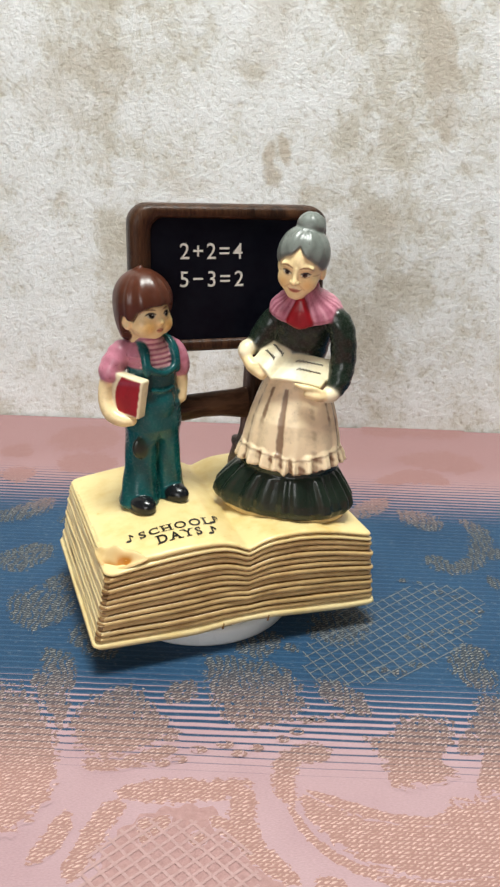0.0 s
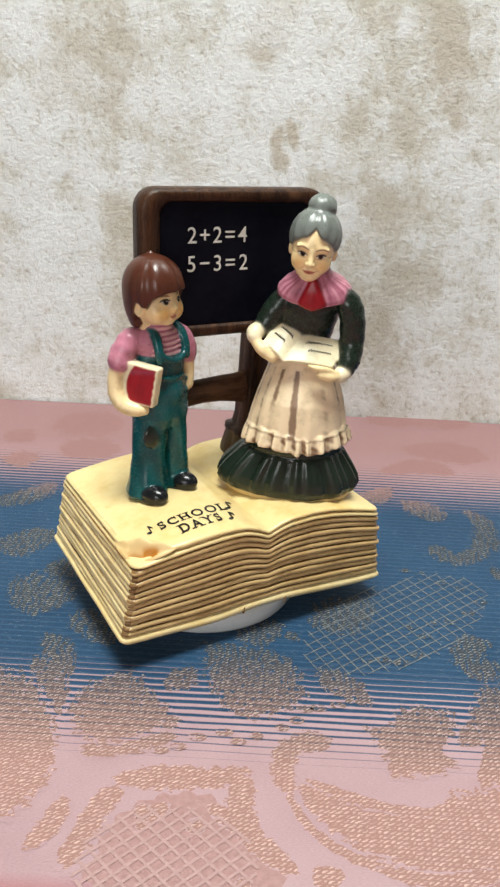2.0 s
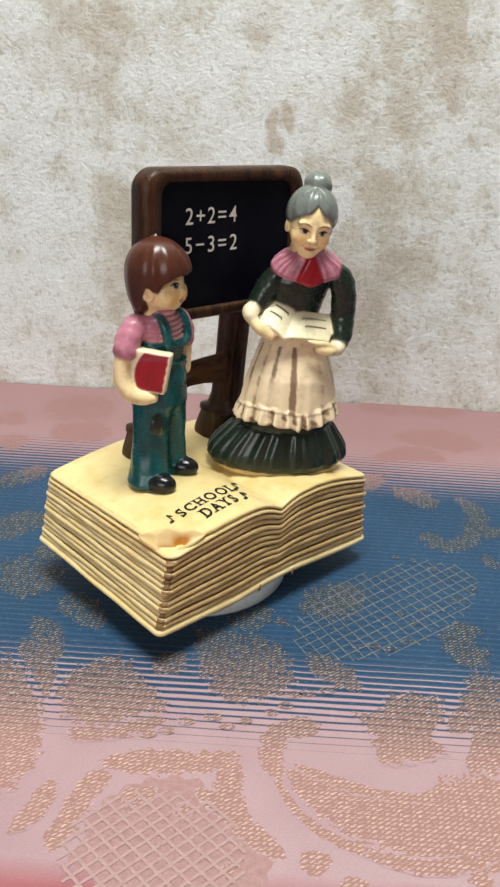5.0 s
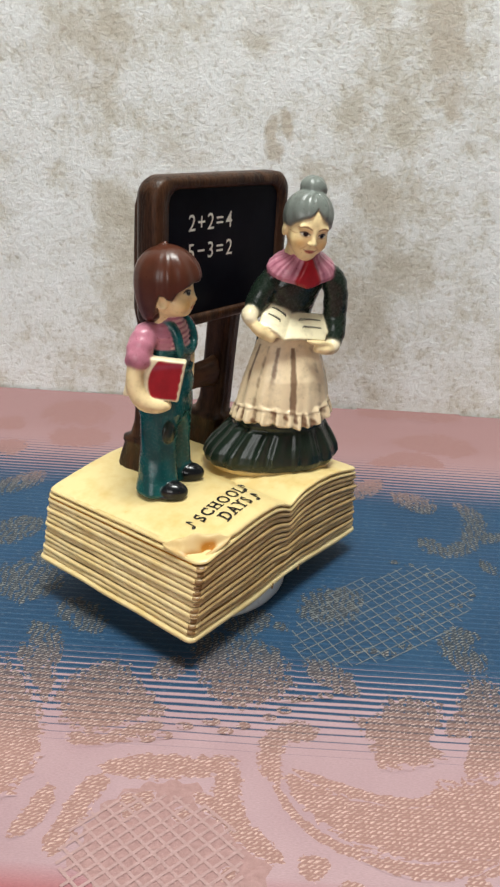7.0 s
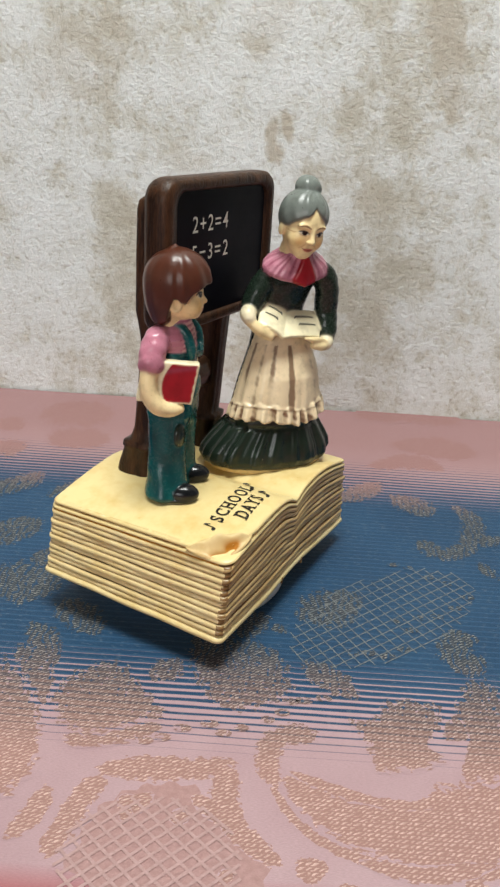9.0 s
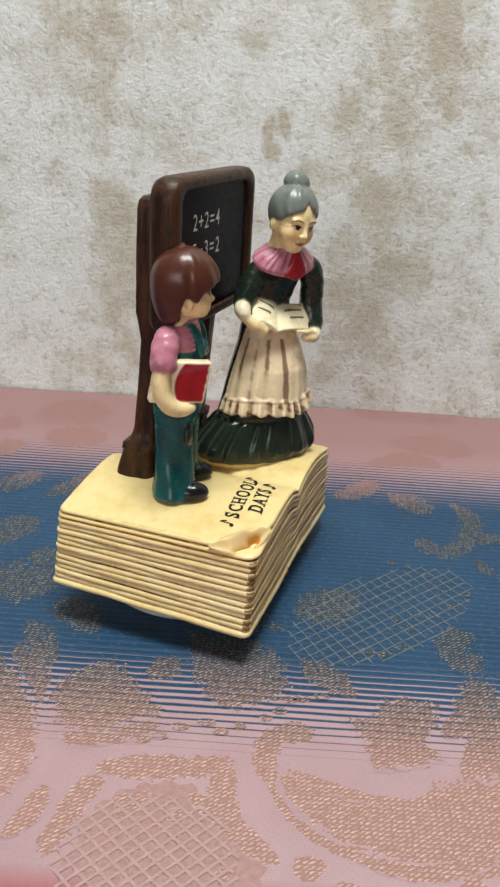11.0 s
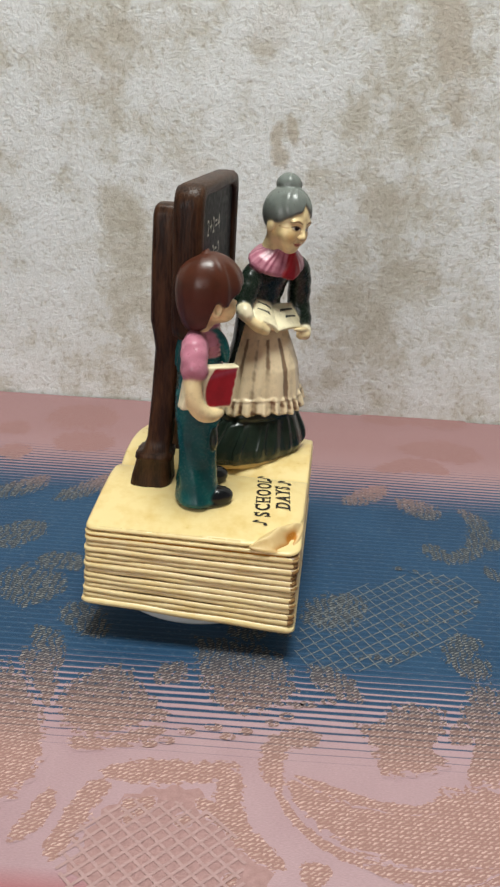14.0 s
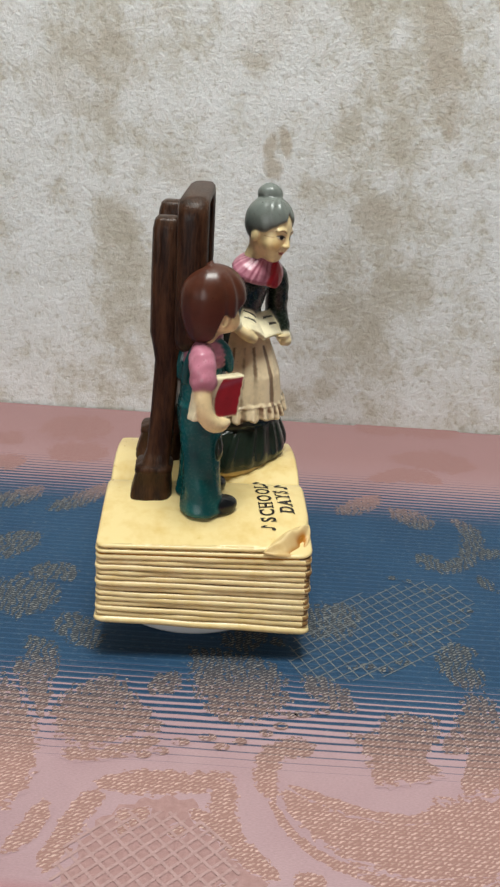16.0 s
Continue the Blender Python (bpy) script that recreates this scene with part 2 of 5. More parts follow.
def link(name, bm, mats, parent=None, label="", smooth=True, scale=1.0, heal=True):
    if heal:
        bmesh.ops.recalc_face_normals(bm, faces=bm.faces)
    if scale != 1.0:
        bmesh.ops.scale(bm, vec=(scale,) * 3, verts=bm.verts)
    me = bpy.data.meshes.new(name)
    bm.to_mesh(me)
    bm.free()
    for m in mats if isinstance(mats, (list, tuple)) else [mats]:
        me.materials.append(m)
    if smooth:
        me.polygons.foreach_set("use_smooth", [True] * len(me.polygons))
    ob = new(name, me)
    ob.parent = parent
    if label:
        ob["label"] = label
    return ob


def box(bm, x0, x1, y0, y1, z0, z1, mat=0, bevel=0.0):
    made = bmesh.ops.create_cube(bm, size=1)["verts"]
    for v in made:
        v.co = Vector((x0 + (v.co.x + 0.5) * (x1 - x0), y0 + (v.co.y + 0.5) * (y1 - y0), z0 + (v.co.z + 0.5) * (z1 - z0)))
    faces = {f for v in made for f in v.link_faces}
    for f in faces:
        f.material_index = mat
    if bevel:
        bmesh.ops.bevel(bm, geom=list({e for f in faces for e in f.edges}), offset=bevel, segments=3, profile=0.6, affect="EDGES")


def loft(bm, rings, mat=0, n=32, wobble=None, caps=(True, True), arc=(0.0, 1.0), paint=None):
    """rings: (centre, first axis, second axis) of ellipses; wobble(ring, angle) scales the radius, paint(ring, angle) sets the wash."""
    wash = bm.verts.layers.float.get("wash")
    whole = arc == (0.0, 1.0)
    rows = []
    for k, (c, a, b) in enumerate(rings):
        c, a, b = Vector(c), Vector(a), Vector(b)
        row = []
        for i in range(n if whole else n + 1):
            th = 2 * math.pi * (arc[0] + (arc[1] - arc[0]) * i / n)
            s = wobble(k, th) if wobble else 1.0
            row.append(bm.verts.new(c + (a * math.cos(th) + b * math.sin(th)) * s))
            if paint:
                row[-1][wash] = paint(k, th)
        rows.append(row)
    for r0, r1 in zip(rows, rows[1:]):
        for i in range(n):
            j = (i + 1) % len(r0)
            bm.faces.new((r0[i], r0[j], r1[j], r1[i])).material_index = mat
    if whole:
        for on, row in zip(caps, (rows[0], rows[-1])):
            if on:
                bm.faces.new(row).material_index = mat
    return rows


def smooth_path(pts, steps=6):
    """Catmull-Rom through the control points (tuples of any length)."""
    pts = [np.array(q, float) for q in pts]
    ext = [2 * pts[0] - pts[1], *pts, 2 * pts[-1] - pts[-2]]
    out = []
    for k in range(1, len(ext) - 2):
        p0, p1, p2, p3 = ext[k - 1:k + 3]
        for i in range(steps):
            t = i / steps
            out.append(0.5 * (2 * p1 + (p2 - p0) * t + (2 * p0 - 5 * p1 + 4 * p2 - p3) * t * t + (3 * p1 - p0 - 3 * p2 + p3) * t ** 3))
    out.append(pts[-1])
    return out


def tube(bm, pts, mat=0, n=14, steps=5, flat=1.0, up=(0, 0, 1)):
    """pts: (u, v, z, radius); round ends. flat squeezes it across up."""
    path = smooth_path(pts, steps)
    rings = []
    for k, q in enumerate(path):
        d = Vector(path[min(k + 1, len(path) - 1)][:3] - path[max(k - 1, 0)][:3]).normalized()
        side = d.cross(Vector(up))
        side = side.normalized() if side.length > 1e-4 else Vector((1, 0, 0))
        other = side.cross(d)
        c, r = Vector(q[:3]), max(q[3], 0.01)
        if k == 0:
            rings += [(c - d * r * 0.85, side * r * 0.35, other * r * 0.35 * flat), (c - d * r * 0.55, side * r * 0.78, other * r * 0.78 * flat)]
        rings.append((c, side * r, other * r * flat))
        if k == len(path) - 1:
            rings += [(c + d * r * 0.55, side * r * 0.78, other * r * 0.78 * flat), (c + d * r * 0.85, side * r * 0.35, other * r * 0.35 * flat)]
    loft(bm, rings, mat, n)


def ball(bm, c, lat, fwd, up, face=-90.0, mat=0, nu=28, nv=18, shape=None, paint=None):
    """An ellipsoid that looks along face (degrees). shape(direction) gives a scale; direction is (lateral, forward, up)."""
    a = radians(face)
    f, l = Vector((math.cos(a), math.sin(a), 0)), Vector((-math.sin(a), math.cos(a), 0))
    wash = bm.verts.layers.float.get("wash")
    rows = []
    for j in range(1, nv):
        ph = math.pi * j / nv
        row = []
        for i in range(nu):
            th = 2 * math.pi * i / nu
            d = Vector((math.sin(ph) * math.cos(th), math.sin(ph) * math.sin(th), math.cos(ph)))
            s = shape(d) if shape else 1.0
            row.append(bm.verts.new(Vector(c) + (l * d.x * lat + f * d.y * fwd + Vector((0, 0, d.z * up))) * s))
            if paint:
                row[-1][wash] = paint(d)
        rows.append(row)
    for r0, r1 in zip(rows, rows[1:]):
        for i in range(nu):
            bm.faces.new((r0[i], r0[(i + 1) % nu], r1[(i + 1) % nu], r1[i])).material_index = mat
    for row in (rows[0], rows[-1]):
        bm.faces.new(row).material_index = mat


# ---- the setting ----
def slab(name, x0, x1, y0, y1, z0, z1, mat, label, category):
    bm = bmesh.new()
    box(bm, x0, x1, y0, y1, z0, z1)
    return tagged(link(name, bm, mat, smooth=False), label, category, kind="structure")


slab("wall_north", -1.6, 1.6, 0.207, 0.33, -0.75, 1.75, PLASTER, "mottled grey and beige rough plaster wall behind the table", "wall")
slab("wall_west", -1.72, -1.6, -2.7, 0.33, -0.75, 1.75, ROOM_PAINT, "plain painted room wall", "wall")
slab("wall_east", 1.6, 1.72, -2.7, 0.33, -0.75, 1.75, ROOM_PAINT, "plain painted room wall", "wall")
slab("floor", -1.72, 1.72, -2.82, 0.33, -0.85, -0.75, FLOORING, "plain brown floor", "floor")
slab("ceiling", -1.72, 1.72, -2.82, 0.33, 1.75, 1.85, ROOM_PAINT, "plain light ceiling", "ceiling")
# unseen south wall in four pieces round an opening added for the fill lamp
slab("wall_south", -1.72, -1.55, -2.82, -2.7, -0.75, 1.75, ROOM_PAINT, "plain painted room wall", "wall")
slab("wall_south", -0.25, 1.72, -2.82, -2.7, -0.75, 1.75, ROOM_PAINT, "plain painted room wall", "wall")
slab("wall_south", -1.55, -0.25, -2.82, -2.7, -0.75, 0.15, ROOM_PAINT, "plain painted wall below an opening added for the fill lamp", "wall")
slab("wall_south", -1.55, -0.25, -2.82, -2.7, 1.35, 1.75, ROOM_PAINT, "plain painted wall above an opening added for the fill lamp", "wall")

table = tagged(new("table"), "wooden table under a damask cloth against the wall", "table")
bm = bmesh.new()
box(bm, -0.62, 0.62, -0.52, 0.19, -0.032, -0.003, bevel=0.003)
link("tabletop", bm, TABLE_WOOD, table)
for x in (-0.57, 0.57):
    for y in (-0.47, 0.14):
        bm = bmesh.new()
        box(bm, x - 0.03, x + 0.03, y - 0.03, y + 0.03, -0.75, -0.032, bevel=0.004)
        link("leg", bm, TABLE_WOOD, table)

bm = bmesh.new()
box(bm, -0.66, 0.66, -0.56, 0.2055, -0.0029, 0.0, bevel=0.001)
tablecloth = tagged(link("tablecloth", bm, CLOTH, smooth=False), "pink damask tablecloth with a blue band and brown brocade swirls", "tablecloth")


# ---- the music box ----
def interp(x, xs, ys):
    return float(np.interp(x, xs, ys))


TOP_U = (-56, -50, -44, -37, -26, -15, -9, -4, 1, 4, 5.6, 7.5, 11, 16, 26, 35, 43.5, 52, 58, 63)
TOP_Z = (45.2, 46.4, 47.6, 48.7, 50.2, 51.2, 51.3, 50.8, 49.0, 47.3, 46.6, 47.4, 48.9, 50.1, 50.6, 49.8, 48.2, 46.0, 44.4, 43.2)
BOT_U = (-57, -42, -26, -15, -5, 5, 14, 31, 46, 63)
BOT_Z = (12.9, 12.3, 11.5, 11.7, 12.6, 13.4, 13.1, 11.7, 11.0, 10.4)


def page_z(u, v, t):
    """Height of the page stack at the share t of its thickness."""
    low = interp(u, BOT_U, BOT_Z) + max(0.0, 1 - (u + 56) / 110) * 4.0 * (v + 47) / 81
    swell = 1.5 * math.exp(-((u + 26) / 14) ** 2 - ((v + 38) / 8) ** 2) + 1.7 * math.exp(-((u + 19) / 15) ** 2 - ((v + 6) / 15) ** 2) if t > 0.97 else 0.0
    return low + (interp(u, TOP_U, TOP_Z) - low) * t + swell


def outline(t, grow=0.0, corner=2.5, dog_ear=0.0):
    """The stack's plan at the share t of its thickness, anticlockwise from the front left."""
    u0, u1, v0, v1 = -55.6 + 5.6 * t - grow, 62.4 - 3.4 * t + grow, -47.3 - grow, 33.9 + grow
    cs = [(u0, v0, dog_ear or corner), (u1, v0, corner), (u1, v1, corner), (u0, v1, corner)]
    pts = []
    for k, (cu, cv, r) in enumerate(cs):
        sv = 1 if k < 2 else -1
        su = 1 if k in (0, 3) else -1
        mid = (cu + su * r, cv + sv * r)
        a0 = (180, 270, 0, 90)[k]
        for i in range(6):
            a = radians(a0 + 90 * i / 5)
            pts.append((mid[0] + r * math.cos(a), mid[1] + r * math.sin(a)))
    out = []
    for k, ((x0, y0), (x1, y1)) in enumerate(zip(pts, pts[1:] + pts[:1])):
        m = (58, 40, 58, 40)[k // 6] if k % 6 == 5 else 1
        out += [(x0 + (x1 - x0) * i / m, y0 + (y1 - y0) * i / m) for i in range(m)]
    return out


LAYERS = 12


def page_layer(parent, k):
    """One moulded page ridge: a band round the block with a rounded edge and a groove above and below."""
    t0, t1 = 0.085 + 0.80 * k / LAYERS, 0.085 + 0.80 * (k + 1) / LAYERS
    bm = bmesh.new()
    profile = ((0.02, -1.5), (0.11, -0.55), (0.30, -0.10), (0.52, 0.0), (0.75, -0.10), (0.92, -0.55), (0.985, -1.5))
    loops = []
    for s, inset in profile:
        t = t0 + (t1 - t0) * s
        row = []
        jig = 0.25 * math.sin(k * 2.3)
        for (u, v), (ul, vl) in zip(outline(t, inset + jig), outline(t, inset * 0.55 + jig)):
            w = min(1.0, max(0.0, (-47 - u) / 5))
            u, v = u + (ul - u) * w, v + (vl - v) * w
            j = noise.noise((u * 0.06, v * 0.06, k * 3.1)) * 0.55
            w = noise.noise((u * 0.035, v * 0.035, k * 1.7 + 40)) * 0.3
            d = Vector((u - 3, v + 7, 0)).normalized() * j
            row.append(bm.verts.new((u + d.x, v + d.y, page_z(u, v, t) + w)))
        loops.append(row)
    for b, (r0, r1) in enumerate(zip(loops, loops[1:])):
        n = min(len(r0), len(r1))
        for i in range(n):
            f = bm.faces.new((r0[i], r0[(i + 1) % n], r1[(i + 1) % n], r1[i]))
            c = f.calc_center_median()
            edge = b in (0, 5)
            # ridges on the front take the cream with that side's shade in its colour
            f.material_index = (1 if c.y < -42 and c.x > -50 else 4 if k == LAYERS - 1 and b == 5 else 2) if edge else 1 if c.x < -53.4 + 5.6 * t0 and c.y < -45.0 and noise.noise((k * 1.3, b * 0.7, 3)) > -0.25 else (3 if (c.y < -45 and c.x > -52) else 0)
    return link("page_layer", bm, [CREAM_PALE, WASH_BROWN, WASH_TAN, SHADED_FRONT_CREAM, STAIN_ORANGE], parent, scale=MM)


def top_page(parent):
    bm = bmesh.new()
    for t0, t1, ear, grow in ((0.885, 0.94, 5.0, 0.2), (0.945, 1.0, 20.0, -0.1)):
        loops = []
        for s, inset in ((0.0, -1.6), (0.25, -0.3), (0.6, 0.05), (0.9, -0.5), (1.0, -1.3)):
            t = t0 + (t1 - t0) * s
            loops.append([bm.verts.new((u, v, page_z(u, v, t))) for u, v in outline(t1, inset + grow, 3.0, ear)])
        for b, (r0, r1) in enumerate(zip(loops, loops[1:])):
            for i in range(len(r0)):
                f = bm.faces.new((r0[i], r0[(i + 1) % len(r0)], r1[(i + 1) % len(r0)], r1[i]))
                f.material_index = 1 if b == 0 else 0
        # the open face of the page, drawn in towards the middle so that it keeps the hollow of the fold
        ring = loops[-1]
        middle = [Vector((q.co.x, q.co.y)) for q in ring]
        for shrink in (0.9, 0.75, 0.55, 0.35, 0.15, 0.0):
            new_ring = []
            for q in middle:
                v = -7 + (q.y + 7) * shrink
                new_ring.append(bm.verts.new((q.x, v, page_z(q.x, v, t1))))
            for i in range(len(ring)):
                j = (i + 1) % len(ring)
                bm.faces.new((ring[i], ring[j], new_ring[j], new_ring[i]))
            ring = new_ring
        bmesh.ops.remove_doubles(bm, verts=ring, dist=0.9)
    return link("top_page", bm, [CREAM, WASH_TAN], parent, "cream page face with a thin brown edge", scale=MM)


def curled_corner(parent):
    """The front corner of the page, rolled up and then bent down over the leaves below, stained in its creases."""
    bm = bmesh.new()
    wash = bm.verts.layers.float.new("wash")
    inner, outer = Vector((-50.6, -28.5)), Vector((-34.0, -47.0))
    out = Vector((-0.72, -0.69))
    n, m = 40, 22
    rows = []
    for i in range(n + 1):
        s = i / n
        base = inner.lerp(outer, s)
        reach = 7.6 * max(0.0, math.sin(math.pi * s)) ** 0.75
        row = []
        for j in range(m + 1):
            w = j / m
            p = base + out * (-2.2 * math.sin(math.pi * s) + (reach + 2.2 * math.sin(math.pi * s)) * w)
            top = page_z(p.x, p.y, 1.0)
            fade = math.sin(math.pi * s)
            roll = 2.9 * math.exp(-((w - 0.42) / 0.19) ** 2) * (1 + 0.25 * math.sin(s * 17))
            crease1 = math.exp(-((s - 0.66) / 0.10) ** 2 - ((w - 0.70) / 0.13) ** 2)
            crease2 = math.exp(-((s - 0.46) / 0.13) ** 2 - ((w - 0.86) / 0.10) ** 2)
            z = top + 0.12 + fade * (roll - 3.4 * max(0.0, w - 0.5) ** 1.2 * 1.6 - 2.8 * crease1 - 2.4 * crease2) - (0.5 if j == m else 0.0)
            z -= 0.5 * (1 - min(1.0, 4 * min(s, 1 - s)))
            if j == 0:
                z = top - 0.3
            v = bm.verts.new((p.x, p.y, z))
            v[wash] = min(1.0, 1.6 * crease1 + 1.5 * crease2 + 0.25 * max(0.0, w - 0.75) * 4 * fade + 0.2 * math.exp(-((w - 0.62) / 0.1) ** 2) * fade + 0.06 * w + 0.12 * math.exp(-((w - 0.12) / 0.1) ** 2) * fade)
            row.append(v)
        rows.append(row)
    for r0, r1 in zip(rows, rows[1:]):
        for j in range(m):
            bm.faces.new((r0[j], r0[j + 1], r1[j + 1], r1[j]))
    return link("curled_page_corner", bm, [CREAM_STAINED], parent, "turned-up page corner with orange-brown stain", scale=MM)


def back_cover(parent):
    bm = bmesh.new()
    loops = []
    for t, inset in ((-0.02, -2.5), (-0.01, -0.4), (0.03, 0.6), (0.065, 0.2), (0.085, -1.6)):
        loops.append([bm.verts.new((u, v, page_z(u, v, t) + noise.noise((u * 0.05, v * 0.05, 9)) * 0.4)) for u, v in outline(0.0, inset, 3.0)])
    for r0, r1 in zip(loops, loops[1:]):
        for i in range(len(r0)):
            bm.faces.new((r0[i], r0[(i + 1) % len(r0)], r1[(i + 1) % len(r0)], r1[i]))
    bm.faces.new(loops[0])
    for u in (-5.0, 14.0):
        tube(bm, ((u, -47.7, 12.4, 0.45), (u + 0.4, -47.8, 14.6, 0.3)), 1, 8, 2)
    return link("back_cover", bm, [CREAM_PALE, WASH_BROWN], parent, "pale cream book cover edge with two dark notches", scale=MM)


def page_block(parent):
    bm = bmesh.new()
    loops = [[bm.verts.new((u, v, page_z(u, v, t))) for u, v in outline(t, -1.5)] for t in (0.03, 0.3, 0.6, 0.93)]
    for r0, r1 in zip(loops, loops[1:]):
        for i in range(min(len(r0), len(r1))):
            n = min(len(r0), len(r1))
            bm.faces.new((r0[i], r0[(i + 1) % n], r1[(i + 1) % n], r1[i]))
    return link("page_block", bm, WASH_BROWN, parent, "brown-washed grooves between the pages", scale=MM)


SERIFS = {"S": ((0.88, 0.86, 1), (0.10, 0.14, 1)), "C": ((0.92, 0.84, 1),), "H": ((0.14, 0, 0), (0.86, 0, 0), (0.14, 1, 0), (0.86, 1, 0)), "L": ((0.2, 0, 0), (0.2, 1, 0), (0.96, 0.14, 1)), "D": ((0.12, 0, 0), (0.12, 1, 0)), "A": ((0.06, 0, 0), (0.94, 0, 0)), "Y": ((0.06, 1, 0), (0.94, 1, 0), (0.5, 0, 0))}


def lettering(name, words, size, spot_at, mat, parent, label, squeeze=1.0, weight=0.0, gap=0.0, serif=0.0):
    """Flat letters a little proud of their ground; spot_at maps (x, y) in millimetres to a point. serif: length of the letters' feet."""
    bm = bmesh.new()
    pen = 0.0
    for ch in words:
        cu = bpy.data.curves.new(name, "FONT")
        cu.body, cu.size, cu.offset = ch, size, weight
        ob = bpy.data.objects.new(name, cu)
        scene.collection.objects.link(ob)
        me = bpy.data.meshes.new_from_object(ob.evaluated_get(bpy.context.evaluated_depsgraph_get()))
        bpy.data.objects.remove(ob)
        mark = len(bm.verts)
        bm.from_mesh(me)
        bm.verts.ensure_lookup_table()
        fresh = bm.verts[mark:]
        x0, x1 = min(v.co.x for v in fresh), max(v.co.x for v in fresh)
        y0, y1 = min(v.co.y for v in fresh), max(v.co.y for v in fresh)
        for v in fresh:
            v.co.x = pen + (v.co.x - x0) * squeeze
        wide = (x1 - x0) * squeeze
        for fx, fy, upright in SERIFS.get(ch, ()) if serif else ():
            cx, cy = pen + wide * fx, y0 + (y1 - y0) * fy
            hx, hy = (0.22, serif * 0.5) if upright else (serif * 0.5, 0.27)
            cy += 0 if upright else (0.27 if fy == 0 else -0.27)
            bm.faces.new([bm.verts.new((cx + i * hx, cy + j * hy, 0.0)) for i, j in ((-1, -1), (1, -1), (1, 1), (-1, 1))])
        pen += wide + gap
    bmesh.ops.triangulate(bm, faces=bm.faces)
    bmesh.ops.subdivide_edges(bm, edges=[e for e in bm.edges if e.calc_length() > 1.2], cuts=1)
    for v in bm.verts:
        v.co = Vector(spot_at(v.co.x, v.co.y))
    for f in bm.faces:
        f.material_index = 0
    return link(name, bm, mat, parent, label, smooth=False, scale=MM, heal=False)


def on_page(u, v, angle):
    c, s = math.cos(radians(angle)), math.sin(radians(angle))

    def spot_at(x, y):
        a, b = u + x * c - y * s + y * 0.12, v + x * s + y * c
        return (a, b, page_z(a, b, 1.0) + 0.22)
    return spot_at


def music_note(parent, u, v):
    bm = bmesh.new()
    z = page_z(u, v, 1.0) + 0.15
    ball(bm, (u, v, z), 1.15, 0.8, 0.25, -70, 0, 12, 8)
    tube(bm, ((u + 0.9, v, z, 0.28), (u + 1.2, v + 4.6, z + 0.1, 0.26)), 0, 6, 2, 0.5)
    tube(bm, ((u + 1.2, v + 4.6, z + 0.1, 0.35), (u + 2.2, v + 3.4, z, 0.45), (u + 2.4, v + 2.0, z, 0.15)), 0, 6, 3, 0.5)
    return link("music_note", bm, INK, parent, scale=MM)


def board_v(u):
    return -2.9 - 0.04 * (u - 11)


def blackboard(parent):
    easel = link("blackboard", rounded_board(), [WOOD], parent, "brown wooden frame round a black writing board", scale=MM)
    bm = bmesh.new()
    pts = []
    for cu, cv, a0 in ((-15.4, 122.5, 180), (38.4, 121.5, 270), (38.4, 157.5, 0), (-15.4, 159.6, 90)):
        pts += [(cu + 5 * math.cos(radians(a0 + 15 * i)), cv + 5 * math.sin(radians(a0 + 15 * i))) for i in range(7)]
    front = [bm.verts.new((u, board_v(u) - 0.15, z)) for u, z in pts]
    back = [bm.verts.new((u, board_v(u) + 2.0, z)) for u, z in pts]
    bm.faces.new(front)
    bm.faces.new(back)
    for i in range(len(pts)):
        bm.faces.new((front[i], front[(i + 1) % len(pts)], back[(i + 1) % len(pts)], back[i]))
    link("writing_board", bm, SLATE, easel, "glossy black writing board", smooth=False, scale=MM)
    for words, u, z, gap in (("2+2=4", -9.2, 149.2, 1.45), ("5\u22123=2", -9.2, 138.6, 1.9)):
        lettering("chalk_sum", words, 8.6, lambda x, y, u=u, z=z: (u + x, board_v(u + x) - 0.32, z + y - 0.025 * x), CHALK, easel, "white painted sum", 0.95, 0.03, gap)
    return easel


def rounded_board():
    """The frame: a thick rounded slab with a raised border and a hollow for the writing board."""
    bm = bmesh.new()

    def loop(grow, v, r):
        row = []
        for cu, cz, a0 in ((-28 - grow, 113.2 - grow, 180), (49.5 + grow, 112.2 - grow, 270), (49.5 + grow, 167.6 + grow, 0), (-28 - grow, 169.4 + grow, 90)):
            su = 1 if a0 in (180, 90) else -1
            sz = 1 if a0 in (180, 270) else -1
            for i in range(7):
                a = radians(a0 + 15 * i)
                u = cu + su * r + r * math.cos(a)
                row.append(bm.verts.new((u, board_v(u) + v, cz + sz * r + r * math.sin(a) + (1.2 if sz < 0 and abs(u - 10) < 30 else 0))))
        return row
    rings = [loop(-3.5, 8.8, 5), loop(-1.2, 8.2, 6.5), loop(0, 6.0, 7.5), loop(0.2, 2.5, 7.5), loop(0, -0.5, 7.5), loop(-1.2, -1.9, 6.5), loop(-3.2, -2.2, 6.0), loop(-5.0, -1.6, 5.5)]
    inner = []
    for v in (-0.9, 1.2):
        row = []
        for cu, cz, a0 in ((-15.4, 122.5, 180), (38.4, 121.5, 270), (38.4, 157.5, 0), (-15.4, 159.6, 90)):
            row += [bm.verts.new((cu + 5.2 * math.cos(radians(a0 + 15 * i)), board_v(cu) + v, cz + 5.2 * math.sin(radians(a0 + 15 * i)))) for i in range(7)]
        inner.append(row)
    rings += inner
    for r0, r1 in zip(rings, rings[1:]):
        for i in range(len(r0)):
            j = (i + 1) % len(r0)
            bm.faces.new((r0[i], r0[j], r1[j], r1[i]))
    bm.faces.new(rings[0])
    return bm


